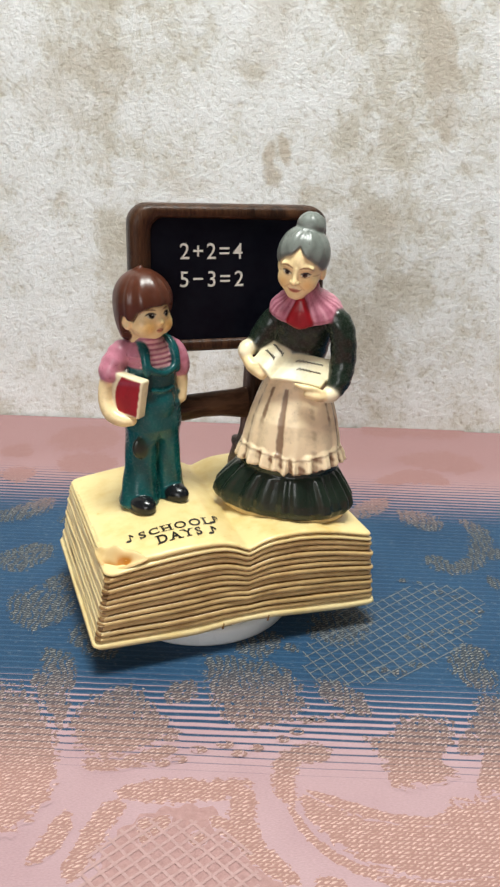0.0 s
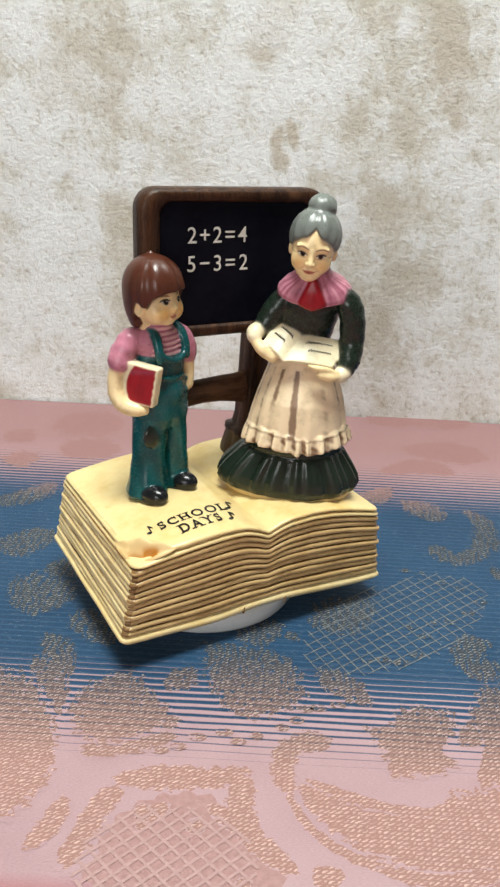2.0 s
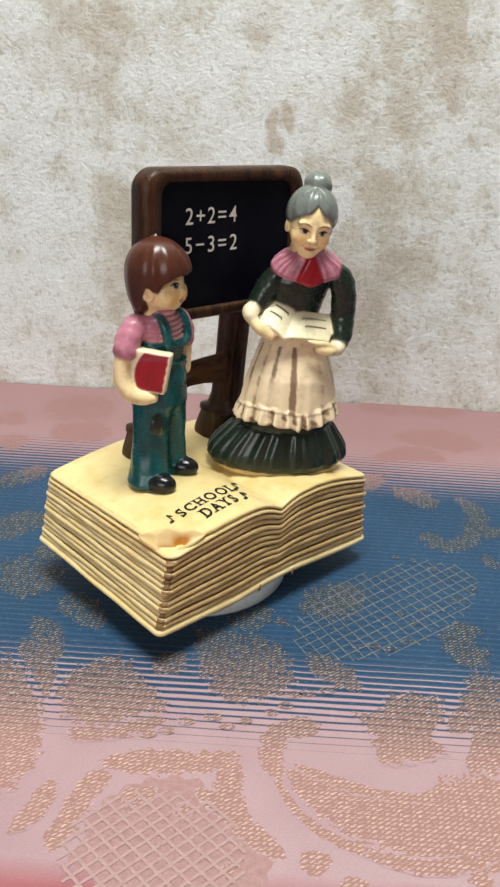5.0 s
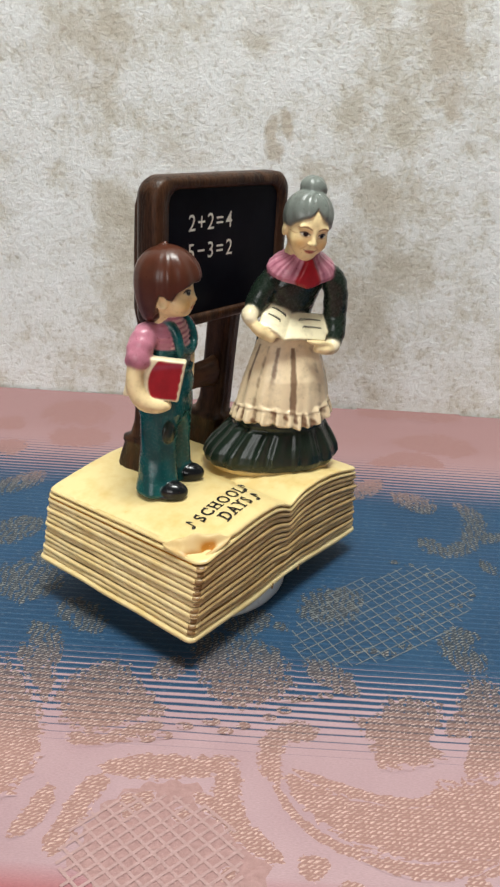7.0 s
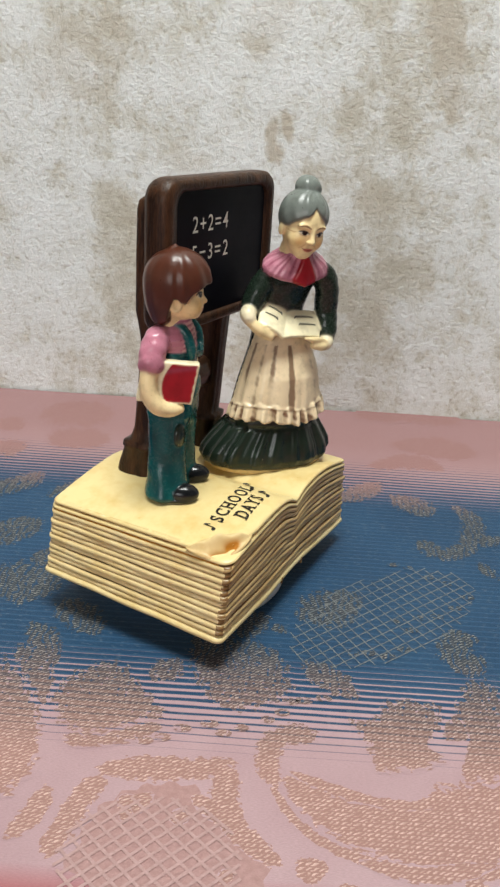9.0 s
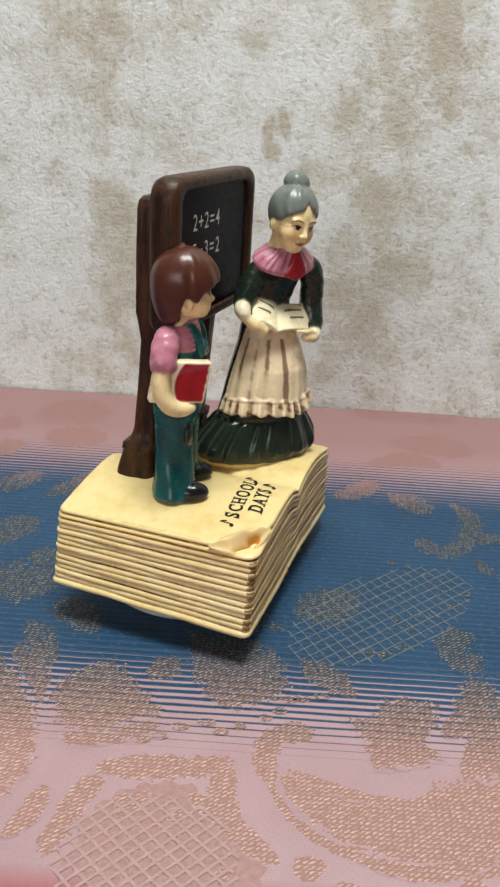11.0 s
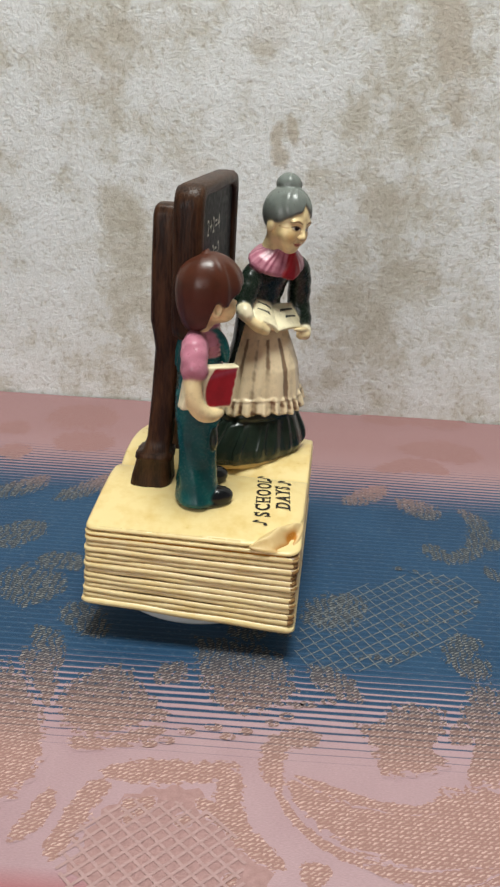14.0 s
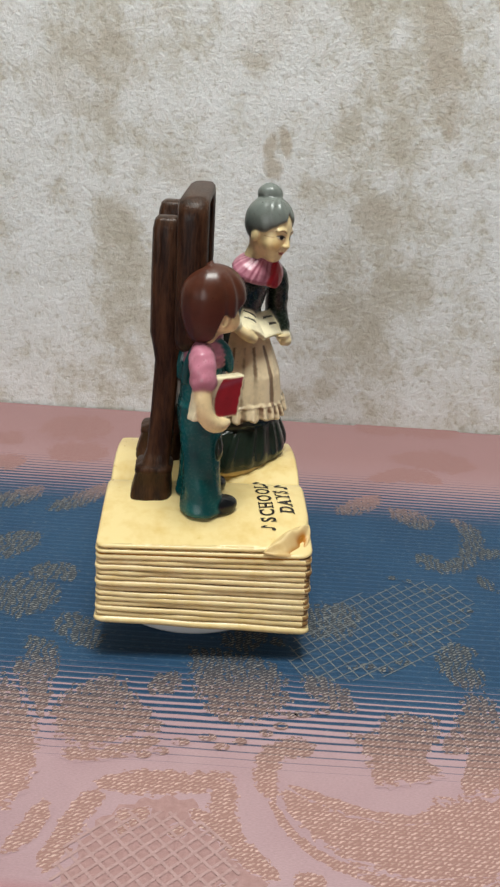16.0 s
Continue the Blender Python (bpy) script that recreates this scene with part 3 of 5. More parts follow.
def post(parent, u, wide, lean, deep=1.0, ahead=0.0):
    """A back post of the easel with a thick upper length, a slimmer shaft and a block foot."""
    bm = bmesh.new()
    rows = ((48, 7.8, 7.8, 15.6), (51.5, 8.2, 8.2, 15.6), (54, 8.0, 8.0, 15.4), (61.6, 6.7, 6.8, 14.6), (62.2, 7.4, 7.4, 14.6), (64.4, 7.3, 7.3, 14.4), (65.2, 5.5, 5.3, 13.9), (71, 4.9, 4.8, 12.6), (90, 4.8, 4.6, 11.2), (108, 4.8, 4.7, 10.0), (114, 5.4, 5.4, 10.2), (119, 5.9, 6.0, 10.6), (140, 5.8, 5.7, 10.8), (157, 5.5, 5.2, 10.9), (160, 4.9, 4.6, 10.9), (161.2, 3.6, 3.4, 10.9))

    def square(k, th):
        c, s = abs(math.cos(th)), abs(math.sin(th))
        return (c ** 5 + s ** 5) ** -0.2 * (1 + 0.022 * math.sin(th * 9 + k * 0.3))
    loft(bm, [((u + lean * (z - 50) / 110, v - ahead, z), (ra * wide, 0, 0), (0, rb * deep, 0)) for z, ra, rb, v in rows], 0, 36, square)
    return link("post", bm, WOOD, parent, "dark brown moulded wood post with a block foot", scale=MM)


def crossbar(parent):
    bm = bmesh.new()
    rings = [((u, 9.0, 85.0 + 0.4 * math.sin(u * 0.2)), (0, 3.4, 0), (0, 0, 5.6 + e)) for u, e in ((-16, 0.9), (-10, 0.3), (-4, 0), (4, -0.3), (12, 0), (18, 0.5), (24, 1.6), (28, 2.4))]
    loft(bm, rings, 0, 28, lambda k, th: 1 + 0.05 * math.sin(th * 8 + k * 0.35))
    return link("crossbar", bm, WOOD_BAR, parent, "brown wood-grained crossbar", scale=MM)


def frame_of(c, face):
    """Turns (side, ahead, height) round a centre into a place; side is the figure's left."""
    a = radians(face)

    def at(side, ahead, up, *rest):
        return (c[0] + ahead * math.cos(a) - side * math.sin(a), c[1] + ahead * math.sin(a) + side * math.cos(a), c[2] + up, *rest)
    return at


# ---- sculpted figures: forms melted into one another, then hand-painted ----
def hand_painted(name):
    """Glazed ceramic; the mesh's paint attribute holds the brushed colour and, in its alpha, the roughness."""
    m, nt, bsdf = material(name)
    vec = coords(nt)
    brushed = nt.nodes.new("ShaderNodeAttribute")
    brushed.attribute_name = "paint"
    broad = noise_tex(nt, vec, 170, 3.0)
    fine = noise_tex(nt, vec, 900, 3.0)
    thin = ramp(nt, broad, ((0.32, (0.80, 0.79, 0.77)), (0.52, (1.0, 1.0, 1.0))))
    speck = ramp(nt, fine, ((0.27, (0.55, 0.45, 0.38)), (0.34, (1, 1, 1))))
    col = mix(nt, 0.55, mix(nt, 1.0, brushed.outputs["Color"], thin, "MULTIPLY"), speck, "MULTIPLY")
    nt.links.new(col, bsdf.inputs["Base Color"])
    nt.links.new(calc(nt, "MULTIPLY_ADD", fine, 0.16, calc(nt, "SUBTRACT", brushed.outputs["Alpha"], 0.08)), bsdf.inputs["Roughness"])
    bsdf.inputs["Specular IOR Level"].default_value = 0.35
    bsdf.inputs["Coat Weight"].default_value = 0.12
    bsdf.inputs["Coat Roughness"].default_value = 0.18
    both = calc(nt, "MULTIPLY_ADD", fine, 0.25, calc(nt, "MULTIPLY", broad, 0.75))
    bump(nt, bsdf, both, 0.22, 0.0006)
    return m


PAINTED = hand_painted("hand_painted_ceramic")


def melt(a, b, k):
    """Smooth union of two distance fields."""
    h = np.maximum(k - np.abs(a - b), 0.0) / max(k, 1e-6)
    return np.minimum(a, b) - h * h * k * 0.25


def egg(p, c, r):
    """Distance to an ellipsoid."""
    r = np.array(r, np.float32)
    q = (p - np.array(c, np.float32)) / r
    k0 = np.sqrt(np.einsum("...i,...i->...", q, q)) + np.float32(1e-6)
    q /= r
    k1 = np.sqrt(np.einsum("...i,...i->...", q, q)) + np.float32(1e-6)
    return k0 * (k0 - 1) / k1


def limb(p, pts, steps=3):
    """Distance to a round limb through (x, y, z, radius)."""
    path = [q.astype(np.float32) for q in smooth_path(pts, steps)]
    low = np.min([q[:3] - q[3] for q in path], 0) - np.float32(2)
    high = np.max([q[:3] + q[3] for q in path], 0) + np.float32(2)
    d = np.maximum(low - p, p - high).max(-1) + np.float32(2)
    near = d < 2
    q = p[near]
    best = np.full(len(q), 1e3, np.float32)
    for a, b in zip(path, path[1:]):
        ab = b[:3] - a[:3]
        ap = q - a[:3]
        h = np.clip((ap @ ab) / max(float(ab @ ab), 1e-6), 0, 1)
        ap -= h[:, None] * ab
        best = np.minimum(best, np.sqrt(np.einsum("ij,ij->i", ap, ap)) - (a[3] + (b[3] - a[3]) * h))
    d[near] = best
    return d


def stack(p, rows, yaw=0.0, wobble=None):
    """Distance to a standing form of elliptic rings (u, v, z, ra, rb); wobble(z, angle) scales them."""
    rows = np.array(rows, float)
    z = p[..., 2]
    u, v, a, b = (np.interp(z, rows[:, 2], rows[:, k]) for k in (0, 1, 3, 4))
    c, s = math.cos(radians(yaw)), math.sin(radians(yaw))
    x, y = p[..., 0] - u, p[..., 1] - v
    x, y = (x * c + y * s) / a, (-x * s + y * c) / b
    rho = np.sqrt(x * x + y * y)
    if wobble:
        rho = rho / wobble(z, np.arctan2(y, x))
    d = (rho - 1.0) * np.minimum(a, b) * 0.95
    return np.maximum(d, np.maximum(rows[0, 2] - z, z - rows[-1, 2]))


def turn_frame(p, c, face, pitch=0.0, roll=0.0, size=1.0):
    """Places seen from a head or a garment: (its left side, ahead, up)."""
    m = np.array(Matrix.Rotation(radians(face - 90), 3, "Z") @ Matrix.Rotation(radians(-pitch), 3, "X") @ Matrix.Rotation(radians(roll), 3, "Y"), np.float32)
    q = (p - np.array(c, np.float32)) @ m / size
    return np.stack((-q[..., 0], q[..., 1], q[..., 2]), -1)


def surface(field, low, high, h):
    """The zero surface of a distance field as vertices and quads (surface nets)."""
    axes = [np.arange(a, b + 3 * h, h, dtype=np.float32) for a, b in zip(low, high)]
    p = np.stack(np.meshgrid(*axes, indexing="ij"), -1)
    rough = field(p[::3, ::3, ::3].reshape(-1, 3)).reshape([len(a[::3]) for a in axes])
    d = rough.repeat(3, 0).repeat(3, 1).repeat(3, 2)[:len(axes[0]), :len(axes[1]), :len(axes[2])].astype(np.float32)
    close = np.abs(d) < 5.5 * h
    d[close] = field(p[close])
    n = [k - 1 for k in d.shape]

    def cut(i, j, k):
        return d[i:i + n[0], j:j + n[1], k:k + n[2]]
    total, count = np.zeros((*n, 3), np.float32), np.zeros(n, np.float32)
    for axis in range(3):
        others = [k for k in range(3) if k != axis]
        for i, j in ((0, 0), (0, 1), (1, 0), (1, 1)):
            o = [0, 0, 0]
            o[others[0]], o[others[1]] = i, j
            e = list(o)
            e[axis] = 1
            d0, d1 = cut(*o), cut(*e)
            hit = (d0 < 0) != (d1 < 0)
            t = np.where(hit, d0 / np.where(hit, d0 - d1, 1), 0)
            count += hit
            for k in range(3):
                total[..., k] += np.where(hit, t if k == axis else o[k], 0)
    on = count > 0
    index = np.full(n, -1, np.int64)
    index[on] = np.arange(on.sum())
    cells = np.argwhere(on)
    verts = (cells + total[on] / count[on][:, None]) * h + np.array(low)
    quads = []
    for axis in range(3):
        a, b = [k for k in range(3) if k != axis]
        s = d < 0
        first, second = [slice(1, -1)] * 3, [slice(1, -1)] * 3
        first[axis], second[axis] = slice(0, -1), slice(1, None)
        s0, s1 = s[tuple(first)], s[tuple(second)]
        for want, order in ((s0 & ~s1, 1), (~s0 & s1, -1)):
            at = np.argwhere(want)
            at[:, [a, b]] += 1
            ring = []
            for da, db in ((1, 1), (0, 1), (0, 0), (1, 0)):
                q = at.copy()
                q[:, a] -= da
                q[:, b] -= db
                ring.append(index[q[:, 0], q[:, 1], q[:, 2]])
            ring = np.stack(ring, -1)
            quads.append(ring if (order == 1) == (axis != 1) else ring[:, ::-1])
    return verts, np.concatenate(quads)


class Clay:
    """A lump of clay: forms are added with a colour and melted by a width, then the lump is meshed and painted."""

    def __init__(self, low, high, h):
        self.low, self.high, self.h, self.forms, self.coats = low, high, h, [], []

    def add(self, shape, colour, rough=0.32, k=0.8):
        self.forms.append((shape, (*colour, rough), k))

    def coat(self, brush):
        """brush(p, paint) gives the paint again with marks on it."""
        self.coats.append(brush)

    def field(self, p):
        d = None
        for shape, _, k in self.forms:
            e = shape(p)
            d = e if d is None else melt(d, e, k)
        return d

    def mesh(self):
        verts, quads = surface(self.field, self.low, self.high, self.h)
        p = verts.astype(np.float32)
        each = np.stack([shape(p) for shape, _, _ in self.forms], -1)
        w = np.exp(-np.clip((each - each.min(-1, keepdims=True)) / 0.16, 0, 60))
        paint = (w @ np.array([c for _, c, _ in self.forms])) / w.sum(-1, keepdims=True)
        for brush in self.coats:
            paint = brush(p, paint)
        return verts, quads, paint


def dab(paint, amount, colour, rough=None):
    amount = np.clip(amount, 0, 1)[:, None]
    return paint + (np.array((*colour, 0.32 if rough is None else rough)) - paint) * amount


def spot(x, y, cx, cy, rx, ry, soft=0.25, lean=0.0):
    """1 inside a painted ellipse, fading over its rim."""
    y = y - lean * (x - cx)
    r = np.sqrt(((x - cx) / rx) ** 2 + ((y - cy) / ry) ** 2)
    return np.clip((1 - r) / soft + 0.5, 0, 1)


def stripe(x, y, curve, half, x0, x1, soft=0.12):
    """1 along the painted line y = curve(x) between x0 and x1, thinner at its ends."""
    t = np.clip((x - x0) / (x1 - x0), 0, 1)
    w = half * np.sqrt(np.maximum(np.sin(math.pi * t), 0))
    return np.clip((w - np.abs(y - curve(x))) / soft + 0.5, 0, 1) * (x > x0) * (x < x1) * (w > 0.02)


def fire(name, lumps, extra, parent, label):
    """Joins painted lumps and inked lines into one figure."""
    verts, quads, paint, base = [], [], [], 0
    for v, q, c in lumps:
        verts.append(v)
        quads.append(q + base)
        paint.append(c)
        base += len(v)
    body = np.concatenate(quads)
    tail = []
    if extra:
        extra.verts.index_update()
        verts.append(np.array([v.co for v in extra.verts]))
        paint.append(np.tile((0.02, 0.016, 0.012, 0.4), (len(extra.verts), 1)))
        tail = [[v.index + base for v in f.verts] for f in extra.faces]
        extra.free()
    me = bpy.data.meshes.new(name)
    me.from_pydata((np.concatenate(verts) * MM).tolist(), [], body.tolist() + tail)
    me.attributes.new("paint", "FLOAT_COLOR", "POINT").data.foreach_set("color", np.concatenate(paint).astype(np.float32).ravel())
    me.materials.append(PAINTED)
    me.polygons.foreach_set("use_smooth", [True] * len(me.polygons))
    me.update()
    ob = new(name, me)
    ob.parent = parent
    ob["label"] = label
    return ob


P_SKIN, P_BLUSH, P_HAND = (0.93, 0.745, 0.40), (0.82, 0.44, 0.08), (0.87, 0.69, 0.38)
P_HAIR, P_TEAL, P_TEAL_DARK, P_PINK, P_ROSE = (0.078, 0.023, 0.012), (0.006, 0.105, 0.108), (0.003, 0.045, 0.052), (0.52, 0.20, 0.27), (0.28, 0.065, 0.11)
P_RED, P_PAGE, P_BLACK, P_PATCH = (0.33, 0.008, 0.016), (0.86, 0.77, 0.52), (0.008, 0.009, 0.011), (0.018, 0.028, 0.020)
P_GREY, P_DRESS, P_APRON, P_FOLD, P_INK = (0.155, 0.175, 0.158), (0.012, 0.021, 0.014), (0.84, 0.68, 0.45), (0.17, 0.085, 0.045), (0.012, 0.009, 0.007)


def trim_hair(q, d, edge, soft=1.2):
    """Cuts a hair form below its rim; edge gives rim heights by the angle from straight ahead."""
    off = np.abs(np.arctan2(q[..., 0], q[..., 1]))
    rim = np.interp(off, [e[0] for e in edge], [e[1] for e in edge])
    return -melt(-d, -(rim - q[..., 2]) * 0.8, soft)


def schoolboy(parent):
    # body
    clay = Clay((-47, -25, 47), (-1, 11, 125), 0.5)
    yaw = 15
    cloth = lambda z, th: 1 + 0.03 * np.sin(3 * th + z * 0.09) + 0.016 * np.sin(7 * th + z * 0.2) + 0.012 * np.sin(z * 0.55 + 2 * th)
    for u, v, z, face in ((-28.6, -10.8, 52.0, -66), (-14.4, -7.0, 53.6, -58)):
        foot = lambda p, u=u, v=v, z=z, face=face: turn_frame(p, (u, v, z), face)
        clay.add(lambda p, foot=foot: egg(foot(p), (0, 2.0, 1.6), (4.3, 6.6, 3.9)), P_BLACK, 0.2, 0.2)
        clay.add(lambda p, foot=foot: egg(foot(p), (0, 0.5, -0.4), (4.4, 7.4, 1.5)), P_BLACK, 0.2, 0.5)
    clay.add(lambda p: stack(p, ((-27.6, -5.0, 50.8, 7.6, 8.0), (-27.7, -5.2, 52.2, 8.2, 8.7), (-27.2, -4.8, 57, 7.3, 8.0), (-26.4, -4.2, 66, 6.2, 7.2), (-25.8, -3.9, 75, 6.1, 7.3), (-25.2, -3.6, 84, 6.3, 7.8), (-24.6, -3.4, 94, 6.0, 7.8)), yaw, cloth), P_TEAL, 0.27, 0.3)
    clay.add(lambda p: stack(p, ((-15.0, -2.2, 51.8, 6.6, 7.2), (-15.0, -2.4, 53.2, 7.3, 8.0), (-15.0, -2.2, 58, 6.3, 7.1), (-15.2, -2.2, 67, 5.6, 6.7), (-15.6, -2.4, 76, 5.6, 7.0), (-16.0, -2.7, 85, 5.8, 7.4), (-16.6, -2.8, 94, 5.6, 7.4)), yaw, cloth), P_TEAL, 0.27, 0.9)
    clay.add(lambda p: stack(p, ((-20.8, -3.2, 80, 7.6, 6.4), (-20.6, -3.2, 84, 10.6, 8.4), (-20.8, -3.3, 92, 10.7, 8.6), (-21.1, -3.6, 99, 10.0, 8.3), (-21.4, -3.9, 106, 9.8, 8.2), (-21.6, -4.0, 109.6, 9.5, 8.0)), yaw, cloth), P_TEAL, 0.27, 2.5)
    at = frame_of((-21.4, -4, 0), -72)
    clay.add(lambda p: stack(p, ((-21.4, -3.9, 103, 7.6, 6.2), (-21.6, -4.0, 108.0, 8.3, 6.7), (-21.7, -4.0, 110, 9.3, 7.6), (-22.0, -4.2, 114.5, 9.8, 7.2), (-22.4, -4.6, 117.6, 8.2, 6.3), (-22.8, -5.2, 120.2, 5.6, 5.2), (-23.2, -5.8, 122.6, 5.0, 4.8)), yaw, lambda z, th: 1 + 0.028 * np.clip(np.sin(z * 3.2 + 0.5 * np.cos(th)), -0.6, 1)), P_PINK, 0.3, 0.2)
    clay.add(lambda p: limb(p, (at(-6.6, 7.6, 112, 1.3), at(-4.6, 8.3, 109.6, 1.4), at(0.2, 8.9, 108.0, 1.4), at(4.8, 8.2, 109.4, 1.4), at(6.8, 7.2, 112, 1.3))), P_TEAL, 0.27, 0.6)
    clay.add(lambda p: limb(p, (at(-4.8, 8.0, 101.6, 0.6), at(0.2, 8.7, 100.8, 0.7), at(5.2, 7.8, 101.6, 0.6))), P_TEAL, 0.27, 0.8)
    clay.add(lambda p: egg(p, at(0.4, 6.2, 95.5), (5.2, 3.0, 5.8)), P_TEAL, 0.27, 1.6)
    for s in (-1, 1):
        clay.add(lambda p, s=s: limb(p, (at(s * 6.6, 7.6, 108.6, 1.5), at(s * 6.7, 7.3, 112, 1.75), at(s * 6.4, 5.6, 116.4, 1.85), at(s * 5.8, 1.5, 119.4, 1.85), at(s * 5.2, -4.0, 118.0, 1.8), at(s * 4.0, -7.4, 111, 1.8), at(s * 3.0, -8.2, 104, 1.7))), P_TEAL, 0.27, 0.4)
    clay.add(lambda p: limb(p, (at(9.0, 5.0, 98, 0.8), at(10.2, 2.4, 95.6, 1.0), at(10.6, -1.2, 95.2, 0.9))), P_TEAL, 0.27, 0.8)
    # his right arm, bent round the book, and his left arm down to the pocket
    puff = lambda p: 0.22 * np.sin(p[..., 2] * 0.9 + p[..., 0] * 0.6) * np.sin(p[..., 1] * 0.7 + p[..., 0] * 0.5)
    clay.add(lambda p: limb(p, ((-29.0, -2.8, 116.4, 3.6), (-32.6, -3.0, 114.6, 4.8), (-35.6, -3.4, 111.0, 4.9), (-37.2, -3.8, 107.4, 4.9))) + puff(p), P_PINK, 0.3, 0.9)
    clay.add(lambda p: limb(p, ((-37.3, -3.8, 107.6, 3.6), (-39.0, -3.8, 101.0, 3.3), (-39.3, -4.8, 95.6, 3.3), (-38.0, -7.4, 91.6, 3.2), (-34.8, -10.4, 90.0, 2.8), (-31.6, -12.4, 90.0, 2.1))), P_HAND, 0.33, 0.2)
    clay.add(lambda p: limb(p, ((-14.0, -3.8, 116.8, 3.3), (-11.6, -3.6, 114.2, 4.0), (-10.2, -3.6, 110.0, 4.1), (-9.8, -3.8, 107.6, 4.0))) + puff(p), P_PINK, 0.3, 0.9)
    clay.add(lambda p: limb(p, ((-9.8, -3.6, 108.0, 2.9), (-9.2, -3.6, 101.0, 2.6), (-9.8, -4.2, 95.0, 2.5))), P_HAND, 0.33, 0.2)
    clay.add(lambda p: egg(p, (-27.8, -10.7, 77.4), (3.4, 1.6, 4.7)), P_PATCH, 0.24, 0.5)

    # the book under his arm: cover outside, leaves round its edge
    def book(p):
        q = turn_frame(p, (-33.6, -8.6, 100.4), -54.0, 4.0)
        return np.stack((q[..., 1] - 0.10 * q[..., 2], q[..., 2], q[..., 0]), -1)

    def leaves(p):
        q = np.abs(book(p)) - np.array((10.2, 7.9, 2.2), np.float32) + 0.6
        return np.sqrt((np.maximum(q, 0) ** 2).sum(-1)) + np.minimum(q.max(-1), 0) - 0.6
    clay.add(leaves, P_PAGE, 0.4, 0.15)

    def marks(p, paint):
        q = book(p)
        own = np.abs(leaves(p)) < 0.25
        edge = 9.5 + 0.15 * np.sin(q[:, 1] * 1.9)
        paint = dab(paint, own * (q[:, 2] < -1.7) * np.clip((edge - q[:, 0]) / 0.4, 0, 1) * np.clip((q[:, 0] + 2.4 - 0.045 * q[:, 1] ** 2) / 0.5, 0, 1) * np.clip((7.4 - np.abs(q[:, 1])) / 0.4, 0, 1), P_RED, 0.36)
        shirt = np.array(paint[:, 0] > 0.3) & (paint[:, 2] < 0.36) & (paint[:, 1] < 0.30)
        chest = (p - np.array(at(0, 7.0, 113))) ** 2
        near = (chest[:, :2].sum(-1) < 64) & (np.abs(p[:, 2] - 114) < 8)
        pale = np.clip(np.sin(p[:, 2] * 3.2 + 0.3) * 2 + 0.4, 0, 1) * shirt * near
        paint = dab(paint, pale * 0.75, (0.78, 0.50, 0.47), 0.3)
        dark = np.clip(-np.sin(p[:, 2] * 3.2 + 0.3) * 3 - 1.9, 0, 1) * shirt * near
        paint = dab(paint, dark * 0.8, P_ROSE, 0.3)
        hem = np.clip(1 - np.abs(p[:, 2] - 104.2 - 0.25 * (p[:, 0] + 38)) / 1.6, 0, 1) * shirt
        paint = dab(paint, 0.55 * hem, P_ROSE, 0.3)
        teal = (paint[:, 2] > 0.09) & (paint[:, 0] < 0.02)
        thick = 0.5 + 0.5 * np.sin(p[:, 2] * 0.23 + p[:, 0] * 0.4) * np.sin(p[:, 0] * 0.31 - p[:, 1] * 0.45 + p[:, 2] * 0.11)
        return dab(paint, teal * thick * 0.75, P_TEAL_DARK, 0.25)
    clay.coat(marks)
    # head
    centre, face = (-23.9, -6.2, 131.0), -66
    head = Clay((-41, -23, 114), (-8, 12, 150), 0.32)
    see = lambda p: turn_frame(p, centre, face, 3.0)

    def grow(shape, colour, rough=0.34, k=0.8):
        head.add(lambda p: shape(see(p)), colour, rough, k)
    grow(lambda q: egg(q, (0, 0.2, -0.4), (8.3, 8.8, 9.6)), P_SKIN)
    for s in (-1, 1):
        grow(lambda q, s=s: egg(q, (s * 3.8, 4.7, -3.8), (4.4, 4.3, 4.2)), P_SKIN, 0.34, 2.5)
    grow(lambda q: egg(q, (0, 6.2, -6.8), (2.6, 2.2, 2.0)), P_SKIN, 0.34, 2.0)
    grow(lambda q: egg(q, (0, 9.4, -1.9), (1.2, 1.2, 1.0)), P_SKIN, 0.34, 1.6)
    grow(lambda q: egg(q, (0, 8.7, -4.5), (1.5, 0.7, 0.5)), P_SKIN, 0.34, 0.8)
    grow(lambda q: egg(q, (0, 8.5, -5.5), (1.2, 0.7, 0.5)), P_SKIN, 0.34, 0.8)
    for s in (-1, 1):
        grow(lambda q, s=s: -melt(-egg(q, (s * 8.6, 0.4, -2.4), (1.5, 2.4, 3.3)), egg(q, (s * 10.0, 0.9, -2.2), (1.1, 1.3, 2.0)), 0.6), P_SKIN, 0.34, 0.5)
    grow(lambda q: limb(q, ((0, -2.0, -14.0, 4.6), (0, -1.0, -5.0, 5.0)), 1), P_SKIN, 0.34, 1.0)

    def mop(q):
        low = q.copy()
        low[..., 2] = np.where(q[..., 2] < 4.2, 4.2 + (q[..., 2] - 4.2) * 0.60, q[..., 2])
        off = np.arctan2(q[..., 0], q[..., 1] + 2.0)
        lock = np.sin(off * 13 + 0.12 * q[..., 2] + 0.6 * np.sin(off * 5)) * np.clip((q[..., 1] + 3) / 6, 0.15, 1) * np.clip((15.5 - q[..., 2]) / 6, 0, 1)
        d = egg(low, (-0.9, -0.6, 4.2), (10.5, 12.3, 12.0)) + 0.34 * lock
